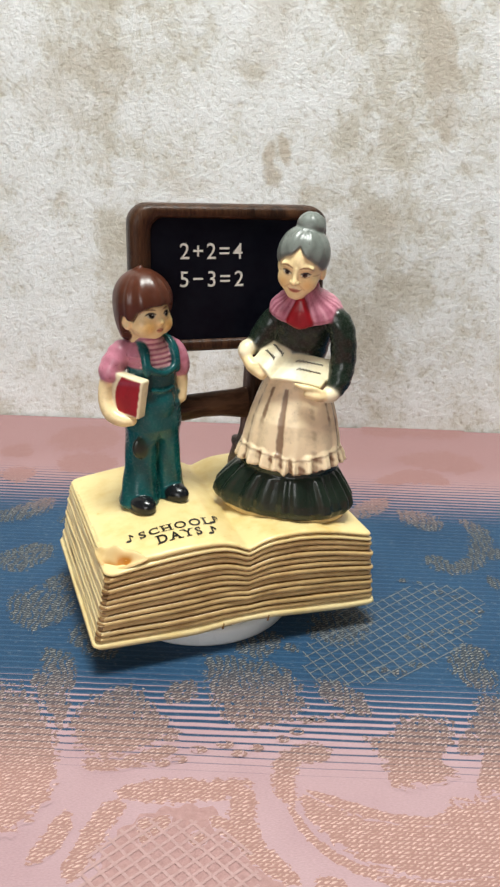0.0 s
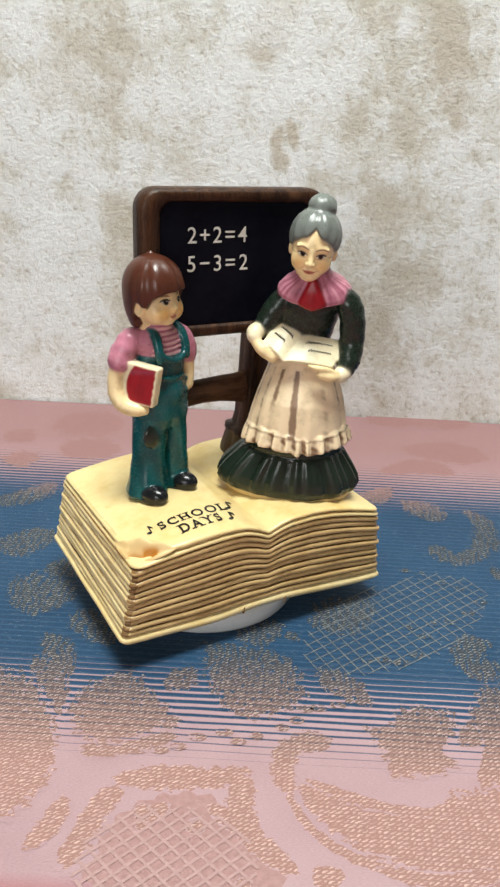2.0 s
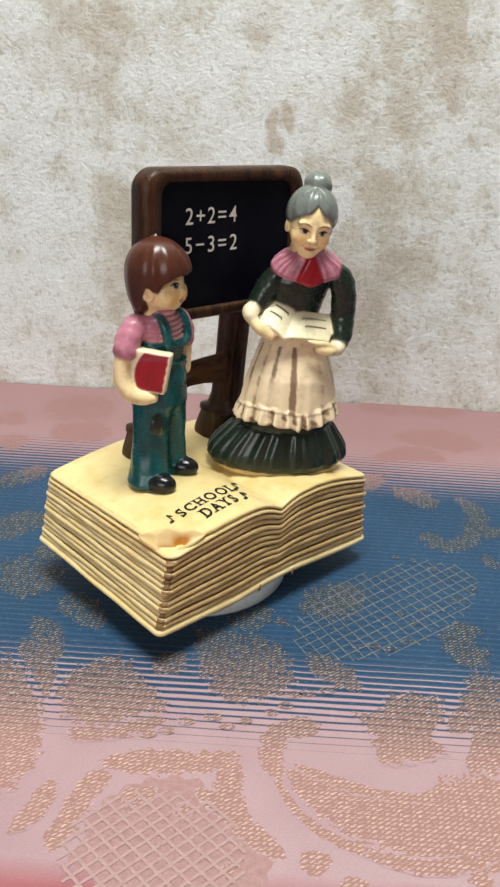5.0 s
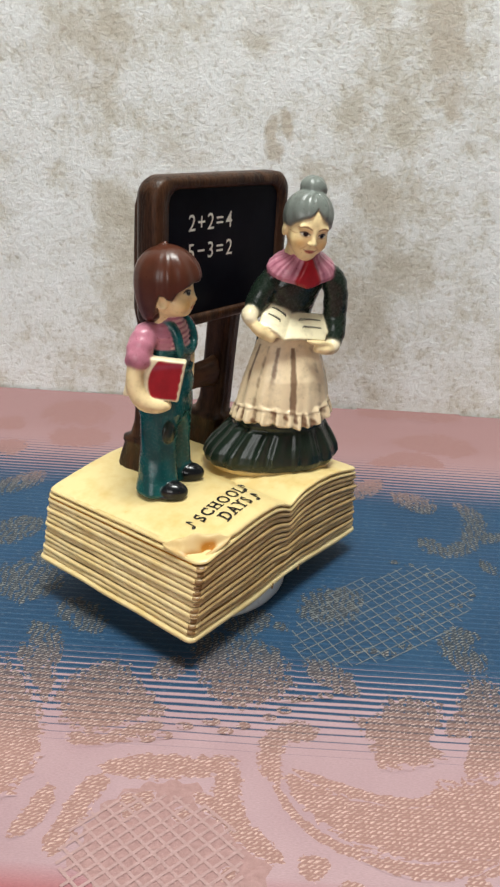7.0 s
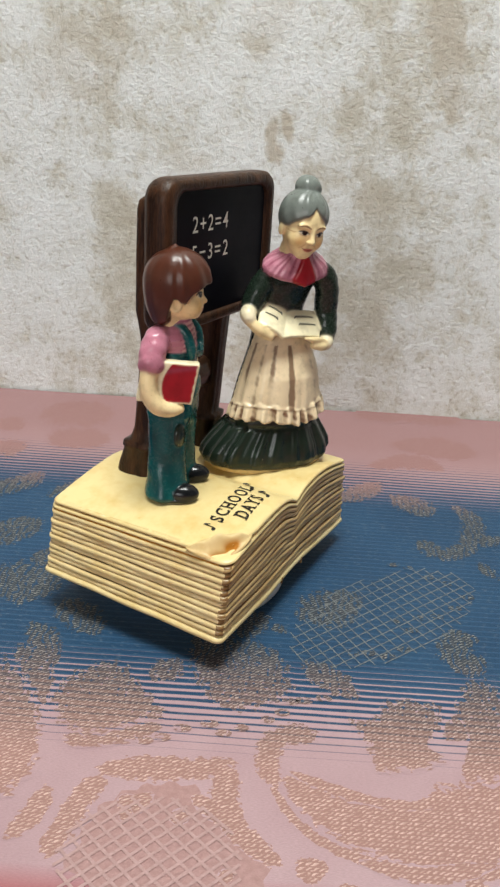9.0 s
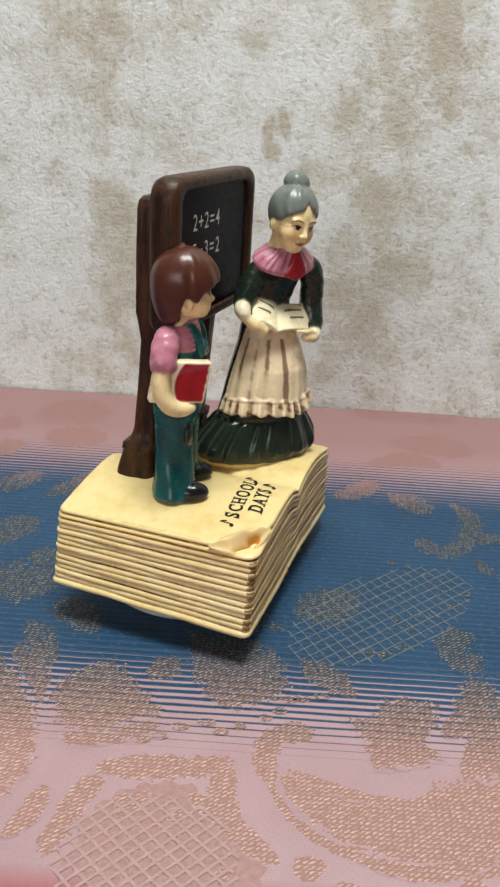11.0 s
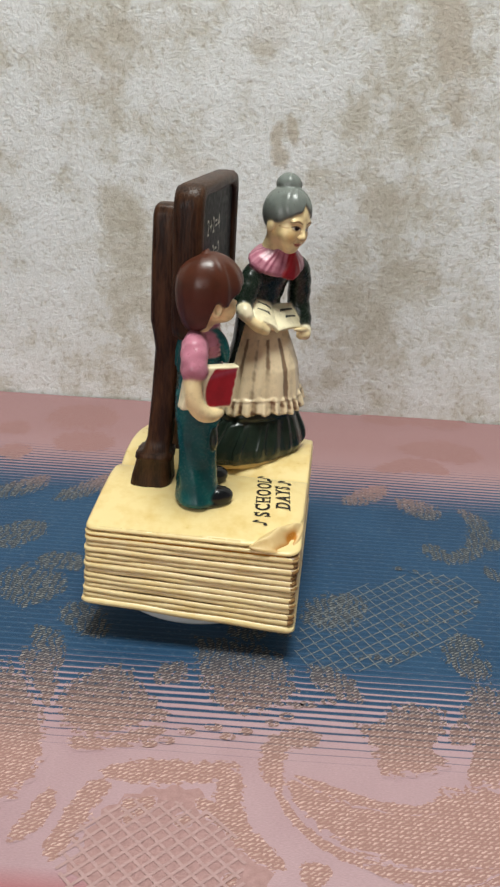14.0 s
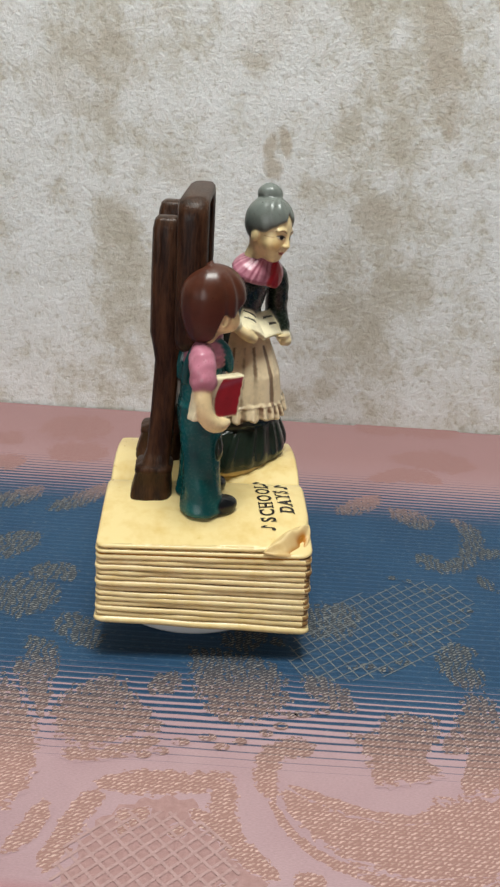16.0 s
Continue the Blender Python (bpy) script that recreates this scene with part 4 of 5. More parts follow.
        return trim_hair(q, d, ((0.0, 5.0), (0.35, 4.7), (0.7, 3.6), (0.95, 1.6), (1.15, -1.6), (1.32, -1.4), (1.45, -0.4), (1.60, -0.4), (1.72, -4.0), (1.85, -9.5), (2.2, -11.5), (3.15, -12.5)))
    grow(mop, P_HAIR, 0.31, 0.25)
    grow(lambda q: limb(q, ((-1.0, -3.0, 15.6, 1.0), (-0.6, -2.2, 16.8, 0.4)), 1), P_HAIR, 0.27, 1.5)

    def features(p, paint):
        q = see(p)
        x, a, z = q.T
        skin = (paint[:, 0] > 0.5) & (a > 2)
        for s in (-1, 1):
            paint = dab(paint, skin * 0.75 * np.exp(-((x - s * 4.4) ** 2 + (z + 3.4) ** 2) / 8.5), P_BLUSH)
            ex = s * x
            paint = dab(paint, skin * spot(ex, z, 3.5, 0.75, 1.6, 0.8), (0.74, 0.66, 0.48), 0.25)
            paint = dab(paint, skin * spot(ex, z, 3.4, 0.85, 1.05, 1.0), P_INK, 0.2)
            paint = dab(paint, skin * spot(ex, z, 3.0, 1.2, 0.28, 0.28), (0.8, 0.78, 0.7), 0.2)
            paint = dab(paint, skin * stripe(ex, z, lambda e: 1.75 - 0.22 * (e - 3.4) ** 2, 0.36, 1.5, 5.6), P_INK, 0.3)
            paint = dab(paint, skin * 0.8 * stripe(ex, z, lambda e: 3.0 - 0.12 * (e - 3.4) ** 2, 0.28, 1.4, 5.6), (0.22, 0.09, 0.03))
            paint = dab(paint, skin * 0.5 * spot(ex, z, 0.55, -2.5, 0.3, 0.22), (0.4, 0.14, 0.05))
        paint = dab(paint, skin * 0.35 * np.exp(-(x ** 2 + (z + 2.2) ** 2) / 1.6), P_BLUSH)
        paint = dab(paint, skin * 0.85 * spot(x, z, 0, -4.9, 1.5, 0.85), (0.62, 0.22, 0.12))
        return dab(paint, skin * stripe(x, z, lambda e: -4.95 + 0.05 * e * e, 0.16, -1.6, 1.6), (0.25, 0.05, 0.03))
    head.coat(features)
    return fire("schoolboy_figure", (clay.mesh(), head.mesh()), None, parent, "painted boy figure in teal overalls holding a red book")


def schoolmistress(parent):
    clay = Clay((-1, -50, 48), (60, 5, 146), 0.55)
    side, front = -34, -128

    def gather(th):
        return np.sin(th * 15 + 1.8 * np.sin(th * 3) + 0.9 * np.sin(th * 7)) + 0.5 * np.sin(th * 26 + np.sin(th * 5))
    pleat = lambda z, th: 1 + np.interp(z, (50, 53, 57, 62, 66.5, 68.2, 70), (0.012, 0.030, 0.042, 0.048, 0.040, 0.012, 0.0)) * np.tanh(gather(th) * 1.3) + 0.012 * np.sin(4 * th) * (z < 69)
    clay.add(lambda p: stack(p, ((29.8, -19.6, 50.2, 25.4, 15.9), (29.6, -19.5, 51.4, 28.4, 17.8), (29.6, -19.4, 54.0, 29.4, 18.7), (29.7, -19.5, 57.4, 28.4, 18.4), (30.0, -19.8, 61.0, 26.0, 17.6), (30.4, -20.2, 64.6, 23.2, 16.6), (30.7, -20.6, 67.4, 21.2, 15.7), (30.9, -20.8, 68.2, 19.8, 14.8), (31.0, -20.9, 70.0, 20.2, 15.3), (31.2, -21.0, 74.0, 19.0, 15.0), (31.9, -21.6, 86.0, 17.1, 14.3), (33.0, -21.2, 100.0, 13.3, 11.4), (33.8, -19.4, 110.0, 10.6, 8.8)), -40, pleat), P_DRESS, 0.24, 0.3)
    clay.add(lambda p: stack(p, ((29.8, -19.6, 48.6, 26.2, 16.8), (29.8, -19.6, 50.6, 26.8, 17.0)), -40), (0.66, 0.48, 0.22), 0.36, 0.4)

    # apron: gathered cloth over the front, with a frilled hem
    def fold(th):
        return 0.75 * np.sin(th * 13 + 2.2 * np.sin(th * 2.3)) + 0.35 * np.sin(th * 19 + 1.7 * np.sin(th * 5 + 1))

    def front_half(p, d, u, v, wide=1.70):
        a = np.arctan2(p[..., 1] - v, p[..., 0] - u)
        off = np.abs((a - radians(side - 90) + math.pi) % (2 * math.pi) - math.pi)
        return np.maximum(d, (off - wide) * 15)
    drape = lambda z, th: 1 + np.interp(z, (77, 88, 112), (0.032, 0.024, 0.004)) * fold(th)
    skirt_rows = ((31.4, -21.6, 74.6, 19.8, 16.2), (31.5, -21.8, 78.0, 19.7, 16.3), (31.7, -21.9, 83.0, 18.9, 15.8), (31.9, -22.0, 90.0, 17.3, 14.9), (32.5, -21.4, 97.0, 15.2, 13.0), (33.1, -20.6, 104.0, 12.8, 11.0), (33.8, -19.4, 111.0, 10.8, 9.2))
    clay.add(lambda p: front_half(p, stack(p, skirt_rows, side, drape), 31.8, -22), P_APRON, 0.36, 0.25)

    def ruffle(th):
        return np.sin(th * 24 + 2.4 * np.sin(th * 4)) + 0.35 * np.sin(th * 41 + np.sin(th * 9))

    def hem(p):
        q = p.copy()
        q[..., 2] = p[..., 2] + 0.9 * np.sin(np.arctan2(p[..., 1] + 22, p[..., 0] - 31.4) * 3.0 + 1.0) + 0.5 * np.sin(np.arctan2(p[..., 1] + 22, p[..., 0] - 31.4) * 17)
        return q
    frill = lambda z, th: 1 + np.interp(z, (71.5, 76.2, 78.2), (0.060, 0.046, 0.008)) * ruffle(th)
    clay.add(lambda p: front_half(p, stack(hem(p), ((31.3, -21.8, 71.6, 20.9, 17.4), (31.3, -21.8, 72.2, 21.7, 18.1), (31.4, -21.8, 75.6, 20.9, 17.3), (31.4, -21.8, 77.4, 20.4, 16.9), (31.4, -21.8, 78.6, 20.0, 16.5)), side, frill), 31.6, -22, 1.74), P_APRON, 0.36, 0.2)
    # bodice
    crinkle = lambda p: 0.12 * np.sin(p[..., 2] * 1.1 + p[..., 0] * 0.5 + np.sin(p[..., 1] * 0.5)) * np.sin(p[..., 0] * 0.45 - p[..., 1] * 0.55)
    clay.add(lambda p: stack(p, ((33.6, -20.0, 105.0, 10.2, 8.8), (34.2, -18.8, 111.0, 10.2, 8.6), (34.8, -18.6, 117.0, 11.2, 8.5), (34.8, -19.6, 122.0, 12.2, 8.9), (34.4, -21.4, 127.0, 12.6, 8.6), (34.2, -22.4, 131.0, 11.8, 7.2), (33.6, -23.6, 134.0, 9.0, 5.6), (32.8, -25.0, 138.0, 5.0, 4.6)), side) + crinkle(p), P_DRESS, 0.27, 0.4)
    # sleeves
    clay.add(lambda p: limb(p, ((28.0, -18.4, 132.4, 3.6), (25.0, -16.6, 128.6, 4.6), (22.0, -14.9, 123.4, 4.9), (19.4, -14.0, 119.0, 4.4), (17.0, -14.4, 117.0, 3.6))) + crinkle(p), P_DRESS, 0.27, 0.8)
    clay.add(lambda p: limb(p, ((40.2, -31.2, 133.2, 3.8), (43.5, -34.2, 129.4, 4.8), (45.2, -35.2, 122.4, 5.0), (45.6, -35.2, 114.4, 4.9), (43.8, -37.0, 108.2, 4.5), (41.8, -38.0, 105.2, 3.8))) + crinkle(p), P_DRESS, 0.27, 0.8)
    # wide cuffs and folded fingers
    clay.add(lambda p: limb(p, ((17.0, -14.4, 117.0, 3.0), (14.0, -15.2, 116.4, 3.3), (13.0, -16.2, 115.2, 2.9)), 3), (0.88, 0.78, 0.54), 0.34, 0.2)
    clay.add(lambda p: limb(p, ((41.8, -38.0, 105.0, 3.0), (39.8, -38.8, 103.4, 3.3), (38.2, -39.2, 102.8, 2.9)), 3), (0.88, 0.78, 0.54), 0.34, 0.2)
    clay.add(lambda p: limb(p, ((13.0, -17.0, 113.8, 2.1), (14.2, -20.6, 110.6, 2.3), (17.0, -24.0, 108.0, 1.9))), P_HAND, 0.34, 0.6)
    clay.add(lambda p: limb(p, ((37.4, -39.4, 103.0, 2.1), (34.2, -39.8, 103.0, 2.2), (30.4, -37.8, 103.8, 1.8))), P_HAND, 0.34, 0.6)
    for k in range(4):
        clay.add(lambda p, k=k: limb(p, ((12.8 + k * 1.1, -20.4 - k * 1.3, 111.6 - k * 0.9, 0.85), (15.0 + k * 1.4, -22.2 - k * 1.5, 112.0 - k * 1.0, 0.75), (17.4 + k * 1.1, -22.6 - k * 1.4, 112.0 - k * 0.9, 0.6)), 2), P_HAND, 0.34, 0.45)
        clay.add(lambda p, k=k: limb(p, ((35.6 - k * 1.6, -40.6 + k * 0.7, 104.6 + k * 0.25, 0.95), (32.6 - k * 1.6, -39.8 + k * 0.8, 106.0 + k * 0.2, 0.85), (30.4 - k * 1.4, -37.8 + k * 0.7, 106.6 + k * 0.2, 0.7)), 2), P_HAND, 0.34, 0.45)
    # the open book that she holds: two leaves that swell from the gutter
    gutter, along = Vector((23.8, -27.2, 112.0)), Vector((10.8, 4.4, 7.8))
    wings = (Vector((-3.6, 9.8, 5.6)), Vector((17.0, -8.6, -2.2)))
    lines = bmesh.new()
    for out in wings:
        up = out.cross(along).normalized()
        up = up if up.z > 0 else -up
        inv = np.array(Matrix((out, along, up)).transposed().inverted(), np.float32)

        def wing(p, inv=inv, lo=out.length, la=along.length):
            q = (p - np.array(gutter, np.float32)) @ inv.T
            s = np.clip(q[..., 0], 0, 1)
            x = (np.abs(q[..., 0] - 0.5) - 0.5) * lo
            y = (np.abs(q[..., 1]) - 0.5) * la
            z = np.abs(q[..., 2] - 1.3 * np.sin(math.pi * s ** 0.8) + 0.9) - 0.9
            return -melt(-np.maximum(x, y), -z, 0.4)
        clay.add(wing, P_PAGE, 0.36, 0.15)
        for row, x0, x1 in ((0.22, 0.20, 0.72), (-0.06, 0.34, 0.80)):
            pts = []
            for k in range(15):
                s = x0 + (x1 - x0) * k / 14
                q = gutter + out * s + along * (row + (0.05 if k % 2 else -0.03) * (1.2 - 0.05 * k)) + up * (1.3 * math.sin(math.pi * s ** 0.8) + 0.1)
                pts.append((*q, 0.22))
            tube(lines, pts, 0, 5, 2, 0.6)

    # collar in radiating folds, and the red bow
    shawl = lambda p: turn_frame(p, (32.4, -26.6, 136.8), front, 27.0)
    crease = lambda th: np.sin(th * 18 + 1.5 * np.sin(5 * th)) + 0.4 * np.sin(th * 33)
    cape_rows = ((0, 0, -4.6, 13.6, 9.2), (0, 0, -4.0, 14.4, 9.8), (0, 0, -2.6, 14.0, 9.6), (0, 0, 0, 11.8, 8.6), (0, 0.0, 2.0, 8.6, 6.8), (0, -0.4, 4.0, 6.0, 5.6), (0, -1.4, 7.0, 5.2, 5.2))
    clay.add(lambda p: stack(shawl(p), cape_rows, 0, lambda z, th: 1 + np.interp(z, (-4, 0, 3, 7), (0.006, 0.014, 0.026, 0.016)) * crease(th)), P_PINK, 0.3, 0.3)
    for x, y, z, r in ((-3.3, 8.6, -2.8, 2.0), (0.0, 9.4, -3.4, 2.2), (3.3, 8.6, -2.8, 2.0), (-1.6, 9.2, -3.2, 2.0), (1.7, 9.2, -3.2, 2.0), (0.0, 8.6, -1.6, 2.2)):
        clay.add(lambda p, x=x, y=y, z=z, r=r: limb(shawl(p), ((x * 0.2, 5.6, 4.4, 1.1), (x * 0.55, 7.6, 1.2, 1.5), (x, y, z, r)), 2), P_RED, 0.34, 0.35)

    def marks(p, paint):
        apron = (paint[:, 0] > 0.7) & (paint[:, 2] < 0.50) & (p[:, 2] < 103)
        c, s = math.cos(radians(side)), math.sin(radians(side))
        x, y = p[:, 0] - 31.8, p[:, 1] + 22.0
        th = np.arctan2((-x * s + y * c) / 15, (x * c + y * s) / 18)
        frilly = p[:, 2] < 77.6 - 0.9 * np.sin(np.arctan2(y, x) * 3.0 + 1.0)
        ragged = 0.22 * np.sin(p[:, 2] * 0.8 + th * 5) + 0.12 * np.sin(p[:, 2] * 2.3 + th * 19)
        streak = np.clip((-fold(th) - 0.36 + 0.35 * ragged) * 3.2, 0, 1) * np.clip((p[:, 2] - 79 + 9 * np.sin(th * 7 + 1)) / 4, 0.15, 1)
        paint = dab(paint, apron * ~frilly * streak * 0.85, P_FOLD, 0.38)
        tuck = np.clip((-ruffle(th) - 0.1 + ragged) * 1.6, 0, 1) * (0.75 + ragged)
        paint = dab(paint, apron * frilly * tuck, P_FOLD, 0.38)
        seam = np.clip(1 - np.abs(p[:, 2] - 77.4 + 0.9 * np.sin(np.arctan2(y, x) * 3.0 + 1.0)) / 0.6, 0, 1)
        paint = dab(paint, apron * seam * 0.7, P_FOLD, 0.38)
        q = shawl(p)
        pink = (paint[:, 0] > 0.4) & (paint[:, 1] < 0.45) & (paint[:, 2] > 0.15) & (p[:, 2] > 120)
        th = np.arctan2(q[:, 1] / 9, q[:, 0] / 14)
        groove = np.clip((-crease(th) - 0.25) * 1.2, 0, 1) * np.clip((q[:, 2] + 3.6) / 3, 0.1, 1)
        paint = dab(paint, pink * groove * 0.75, P_ROSE, 0.3)
        paint = dab(paint, pink * 0.45 * np.clip((crease(th) - 0.2), 0, 1) * (q[:, 2] < 2), (0.78, 0.42, 0.48), 0.3)
        paint = dab(paint, pink * 0.55 * np.clip(1 - np.abs(q[:, 2] + 2.9) / 0.45, 0, 1), P_ROSE, 0.3)
        return paint
    clay.coat(marks)
    # head: an old face bent to the boy, grey hair combed back to a bun
    head = Clay((14, -44, 133), (48, -10, 172), 0.32)
    see = lambda p: turn_frame(p, (29.2, -29.1, 151.2), front, 16.0, -7.0, 1.05)

    def grow(shape, colour, rough=0.36, k=0.8):
        head.add(lambda p: shape(see(p)), colour, rough, k)
    grow(lambda q: egg(q, (0, 0.2, -0.2), (7.5, 8.3, 10.4)), P_SKIN)
    grow(lambda q: egg(q, (0, 5.2, -8.2), (3.4, 3.0, 2.8)), P_SKIN, 0.36, 3.5)
    for s in (-1, 1):
        grow(lambda q, s=s: egg(q, (s * 3.6, 5.0, -3.8), (3.1, 2.9, 3.2)), P_SKIN, 0.36, 2.5)
        grow(lambda q, s=s: egg(q, (s * 3.2, 6.5, 2.3), (2.4, 1.1, 0.8)), P_SKIN, 0.36, 1.6)
        grow(lambda q, s=s: egg(q, (s * 1.0, 9.0, -2.9), (0.8, 0.8, 0.65)), P_SKIN, 0.36, 0.5)
        grow(lambda q, s=s: egg(q, (s * 7.6, -1.0, -2.4), (1.1, 1.9, 2.8)), P_SKIN, 0.36, 0.4)
    grow(lambda q: limb(q, ((0, 7.8, 1.4, 0.8), (0, 8.8, -0.8, 0.85), (0, 9.6, -2.5, 1.1)), 3), P_SKIN, 0.36, 0.8)
    grow(lambda q: egg(q, (0, 7.9, -5.6), (2.0, 0.9, 0.5)), P_SKIN, 0.36, 0.7)
    grow(lambda q: egg(q, (0, 7.7, -6.7), (1.6, 0.9, 0.6)), P_SKIN, 0.36, 0.7)
    grow(lambda q: limb(q, ((0, -2.0, -15.0, 4.8), (0, -1.0, -6.0, 4.8)), 1), P_SKIN, 0.36, 1.0)

    def combed(q):
        off = np.arctan2(q[..., 0], q[..., 1] + 1.0)
        lock = np.sin(np.abs(off) * 9 - q[..., 2] * 0.75 + 0.4) * np.clip((q[..., 1] + 4) / 6, 0, 1) + 0.5 * np.exp(-(q[..., 0] / 0.5) ** 2) * (q[..., 1] > 0)
        d = egg(q, (0, -1.7, 2.8), (9.2, 9.9, 10.0)) + 0.16 * lock + 0.3 * np.exp(-(q[..., 0] / 0.9) ** 2) * (q[..., 1] > 0)
        return trim_hair(q, d, ((0.0, 8.4), (0.12, 7.6), (0.4, 5.6), (0.7, 4.2), (0.95, 2.6), (1.2, 0.2), (1.4, -0.6), (1.75, -1.6), (1.95, -4.6), (2.3, -6.5), (3.15, -7.0)), 1.4)
    grow(combed, P_GREY, 0.3, 0.25)
    grow(lambda q: egg(q, (0.6, -5.8, 12.0), (5.0, 5.0, 4.3)) + 0.12 * np.sin(5 * np.arctan2(q[..., 0] - 0.8, q[..., 1] + 6.4) + q[..., 2]), P_GREY, 0.3, 0.6)

    def features(p, paint):
        x, a, z = see(p).T
        skin = (paint[:, 0] > 0.5) & (a > 0)
        for s in (-1, 1):
            ex = s * x
            paint = dab(paint, skin * 0.5 * np.exp(-((ex - 4.4) ** 2 + (z + 3.4) ** 2) / 5.0), P_BLUSH)
            paint = dab(paint, skin * 0.45 * stripe(ex, -z, lambda e: 4.2 + 0.9 * (e - 2.0), 0.35, 1.6, 3.8, 0.5), (0.55, 0.25, 0.08))
            paint = dab(paint, skin * 0.35 * spot(ex, z, 3.4, 1.3, 2.2, 0.8, 0.8), (0.62, 0.30, 0.12))
            paint = dab(paint, skin * spot(ex, z, 3.3, 0.0, 1.55, 0.62), (0.82, 0.76, 0.60), 0.25)
            paint = dab(paint, skin * spot(ex, z, 3.15, 0.0, 0.85, 0.72), P_INK, 0.2)
            paint = dab(paint, skin * stripe(ex, z, lambda e: 0.75 - 0.20 * (e - 3.2) ** 2, 0.34, 1.3, 5.2), P_INK, 0.3)
            paint = dab(paint, skin * 0.6 * stripe(ex, z, lambda e: -0.85 + 0.12 * (e - 3.2) ** 2, 0.18, 1.6, 4.9), (0.4, 0.18, 0.08))
            paint = dab(paint, skin * 0.9 * stripe(ex, z, lambda e: 2.75 - 0.16 * (e - 3.4) ** 2, 0.34, 1.1, 5.8), (0.20, 0.08, 0.035))
            paint = dab(paint, skin * 0.7 * stripe(ex, z, lambda e: -0.4 - 0.5 * (e - 5.6), 0.16, 5.3, 7.4), (0.45, 0.2, 0.08))
            paint = dab(paint, skin * 0.6 * spot(ex, z, 0.8, -3.5, 0.4, 0.25), (0.40, 0.14, 0.05))
        paint = dab(paint, skin * 0.9 * spot(x, z, 0, -6.05, 2.0, 0.75), (0.58, 0.16, 0.10))
        return dab(paint, skin * stripe(x, z, lambda e: -6.1 + 0.10 * e * e, 0.2, -2.6, 2.6), (0.26, 0.05, 0.03))
    head.coat(features)
    return fire("schoolmistress_figure", (clay.mesh(), head.mesh()), lines, parent, "painted old woman figure in dark dress and cream apron reading a book")


# darker copy of the page cream: the front side's shade put into the colour
SHADED_FRONT_CREAM = glaze("shaded_page_edge_glaze", (0.62, 0.44, 0.20), (0.44, 0.28, 0.11), 0.35, 70, 0.2)

music_box = tagged(new("music_box"), "ceramic music box, open book with boy, teacher and blackboard", "music box")
open_book = new("open_book")
open_book.parent = music_box
page_block(open_book)
back_cover(open_book)
for k in range(LAYERS):
    page_layer(open_book, k)
top_page(open_book)
curled_corner(open_book)
lettering("title", "SCHOOL", 8.0, on_page(-34.2, -34.0, 3.6), INK, open_book, "black painted serif title letters", 0.76, 0.17, 1.3, 2.3)
lettering("title", "DAYS", 8.0, on_page(-28.6, -41.6, 5.5), INK, open_book, "black painted serif title letters", 0.70, 0.17, 1.2, 2.3)
for u, v in ((-38.4, -33.0), (-4.2, -31.0), (-7.6, -39.8)):
    music_note(open_book, u, v)
blackboard(music_box)
post(music_box, -13.6, 0.95, -0.8)
post(music_box, 27.5, 1.0, 1.0, 1.3, 1.5)
crossbar(music_box)
schoolboy(music_box)
schoolmistress(music_box)

# the plastic foot on which the box turns
bm = bmesh.new()
loft(bm, [((0, -3, z), (r, 0, 0), (0, r, 0)) for z, r in ((0.0, 38.0), (0.3, 39.0), (1.5, 39.8), (6.5, 40.4), (8.0, 40.0), (8.8, 38.5), (8.9, 24.0), (13.4, 23.5))], 0, 72)
link("turntable_foot", bm, PLASTIC, music_box, "round white plastic foot", scale=MM)


# ---- brocade on the cloth ----
def stroke(pts, lift):
    """A swirl of raised thread: (x, y, width) in millimetres along its middle; its cover fades at the rim."""
    path = smooth_path(pts, 8)
    bm = bmesh.new()
    cover = bm.verts.layers.float.new("cover")
    rows = []
    for k, (x, y, w) in enumerate(path):
        d = path[min(k + 1, len(path) - 1)][:2] - path[max(k - 1, 0)][:2]
        d = d / (np.linalg.norm(d) + 1e-9)
        end = min(1.0, (min(k, len(path) - 1 - k) + 0.4) / 4.0)
        h = w * 0.66 * end ** 0.5 * (1 + 0.10 * math.sin(k * 1.9 + x))
        row = []
        for s in (-1, -0.8, -0.5, 0, 0.5, 0.8, 1):
            v = bm.verts.new((x - d[1] * h * s, y + d[0] * h * s, lift - 0.02 * s ** 4))
            v[cover] = min(1.0, (1 - abs(s)) * 2.2) * min(1.0, end * 1.6)
            row.append(v)
        rows.append(row)
    for r0, r1 in zip(rows, rows[1:]):
        for i in range(6):
            bm.faces.new((r0[i], r0[i + 1], r1[i + 1], r1[i]))
    bmesh.ops.triangulate(bm, faces=bm.faces)
    for f in bm.faces:
        f.normal_update()
        if f.normal.z < 0:
            f.normal_flip()
    return link("brocade_swirl", bm, BROCADE, tablecloth, smooth=False, scale=MM, heal=False)


# an arch of brocade over a lattice
for k, pts in enumerate((
    ((-26, -156, 6), (-22, -143, 7), (-19, -132, 7), (-14, -123, 6)),
    ((-18, -121, 5), (-2, -119, 9), (13, -118, 8), (28, -114, 6)),
    ((25, -115, 7), (24, -127, 8), (28, -140, 7), (42, -153, 6)),
    ((-8, -131, 5), (-3, -134, 6), (2, -129, 4)),
    ((14, -129, 4), (20, -133, 6), (24, -139, 4)),
)):
    stroke(pts, 0.040 + 0.002 * k)
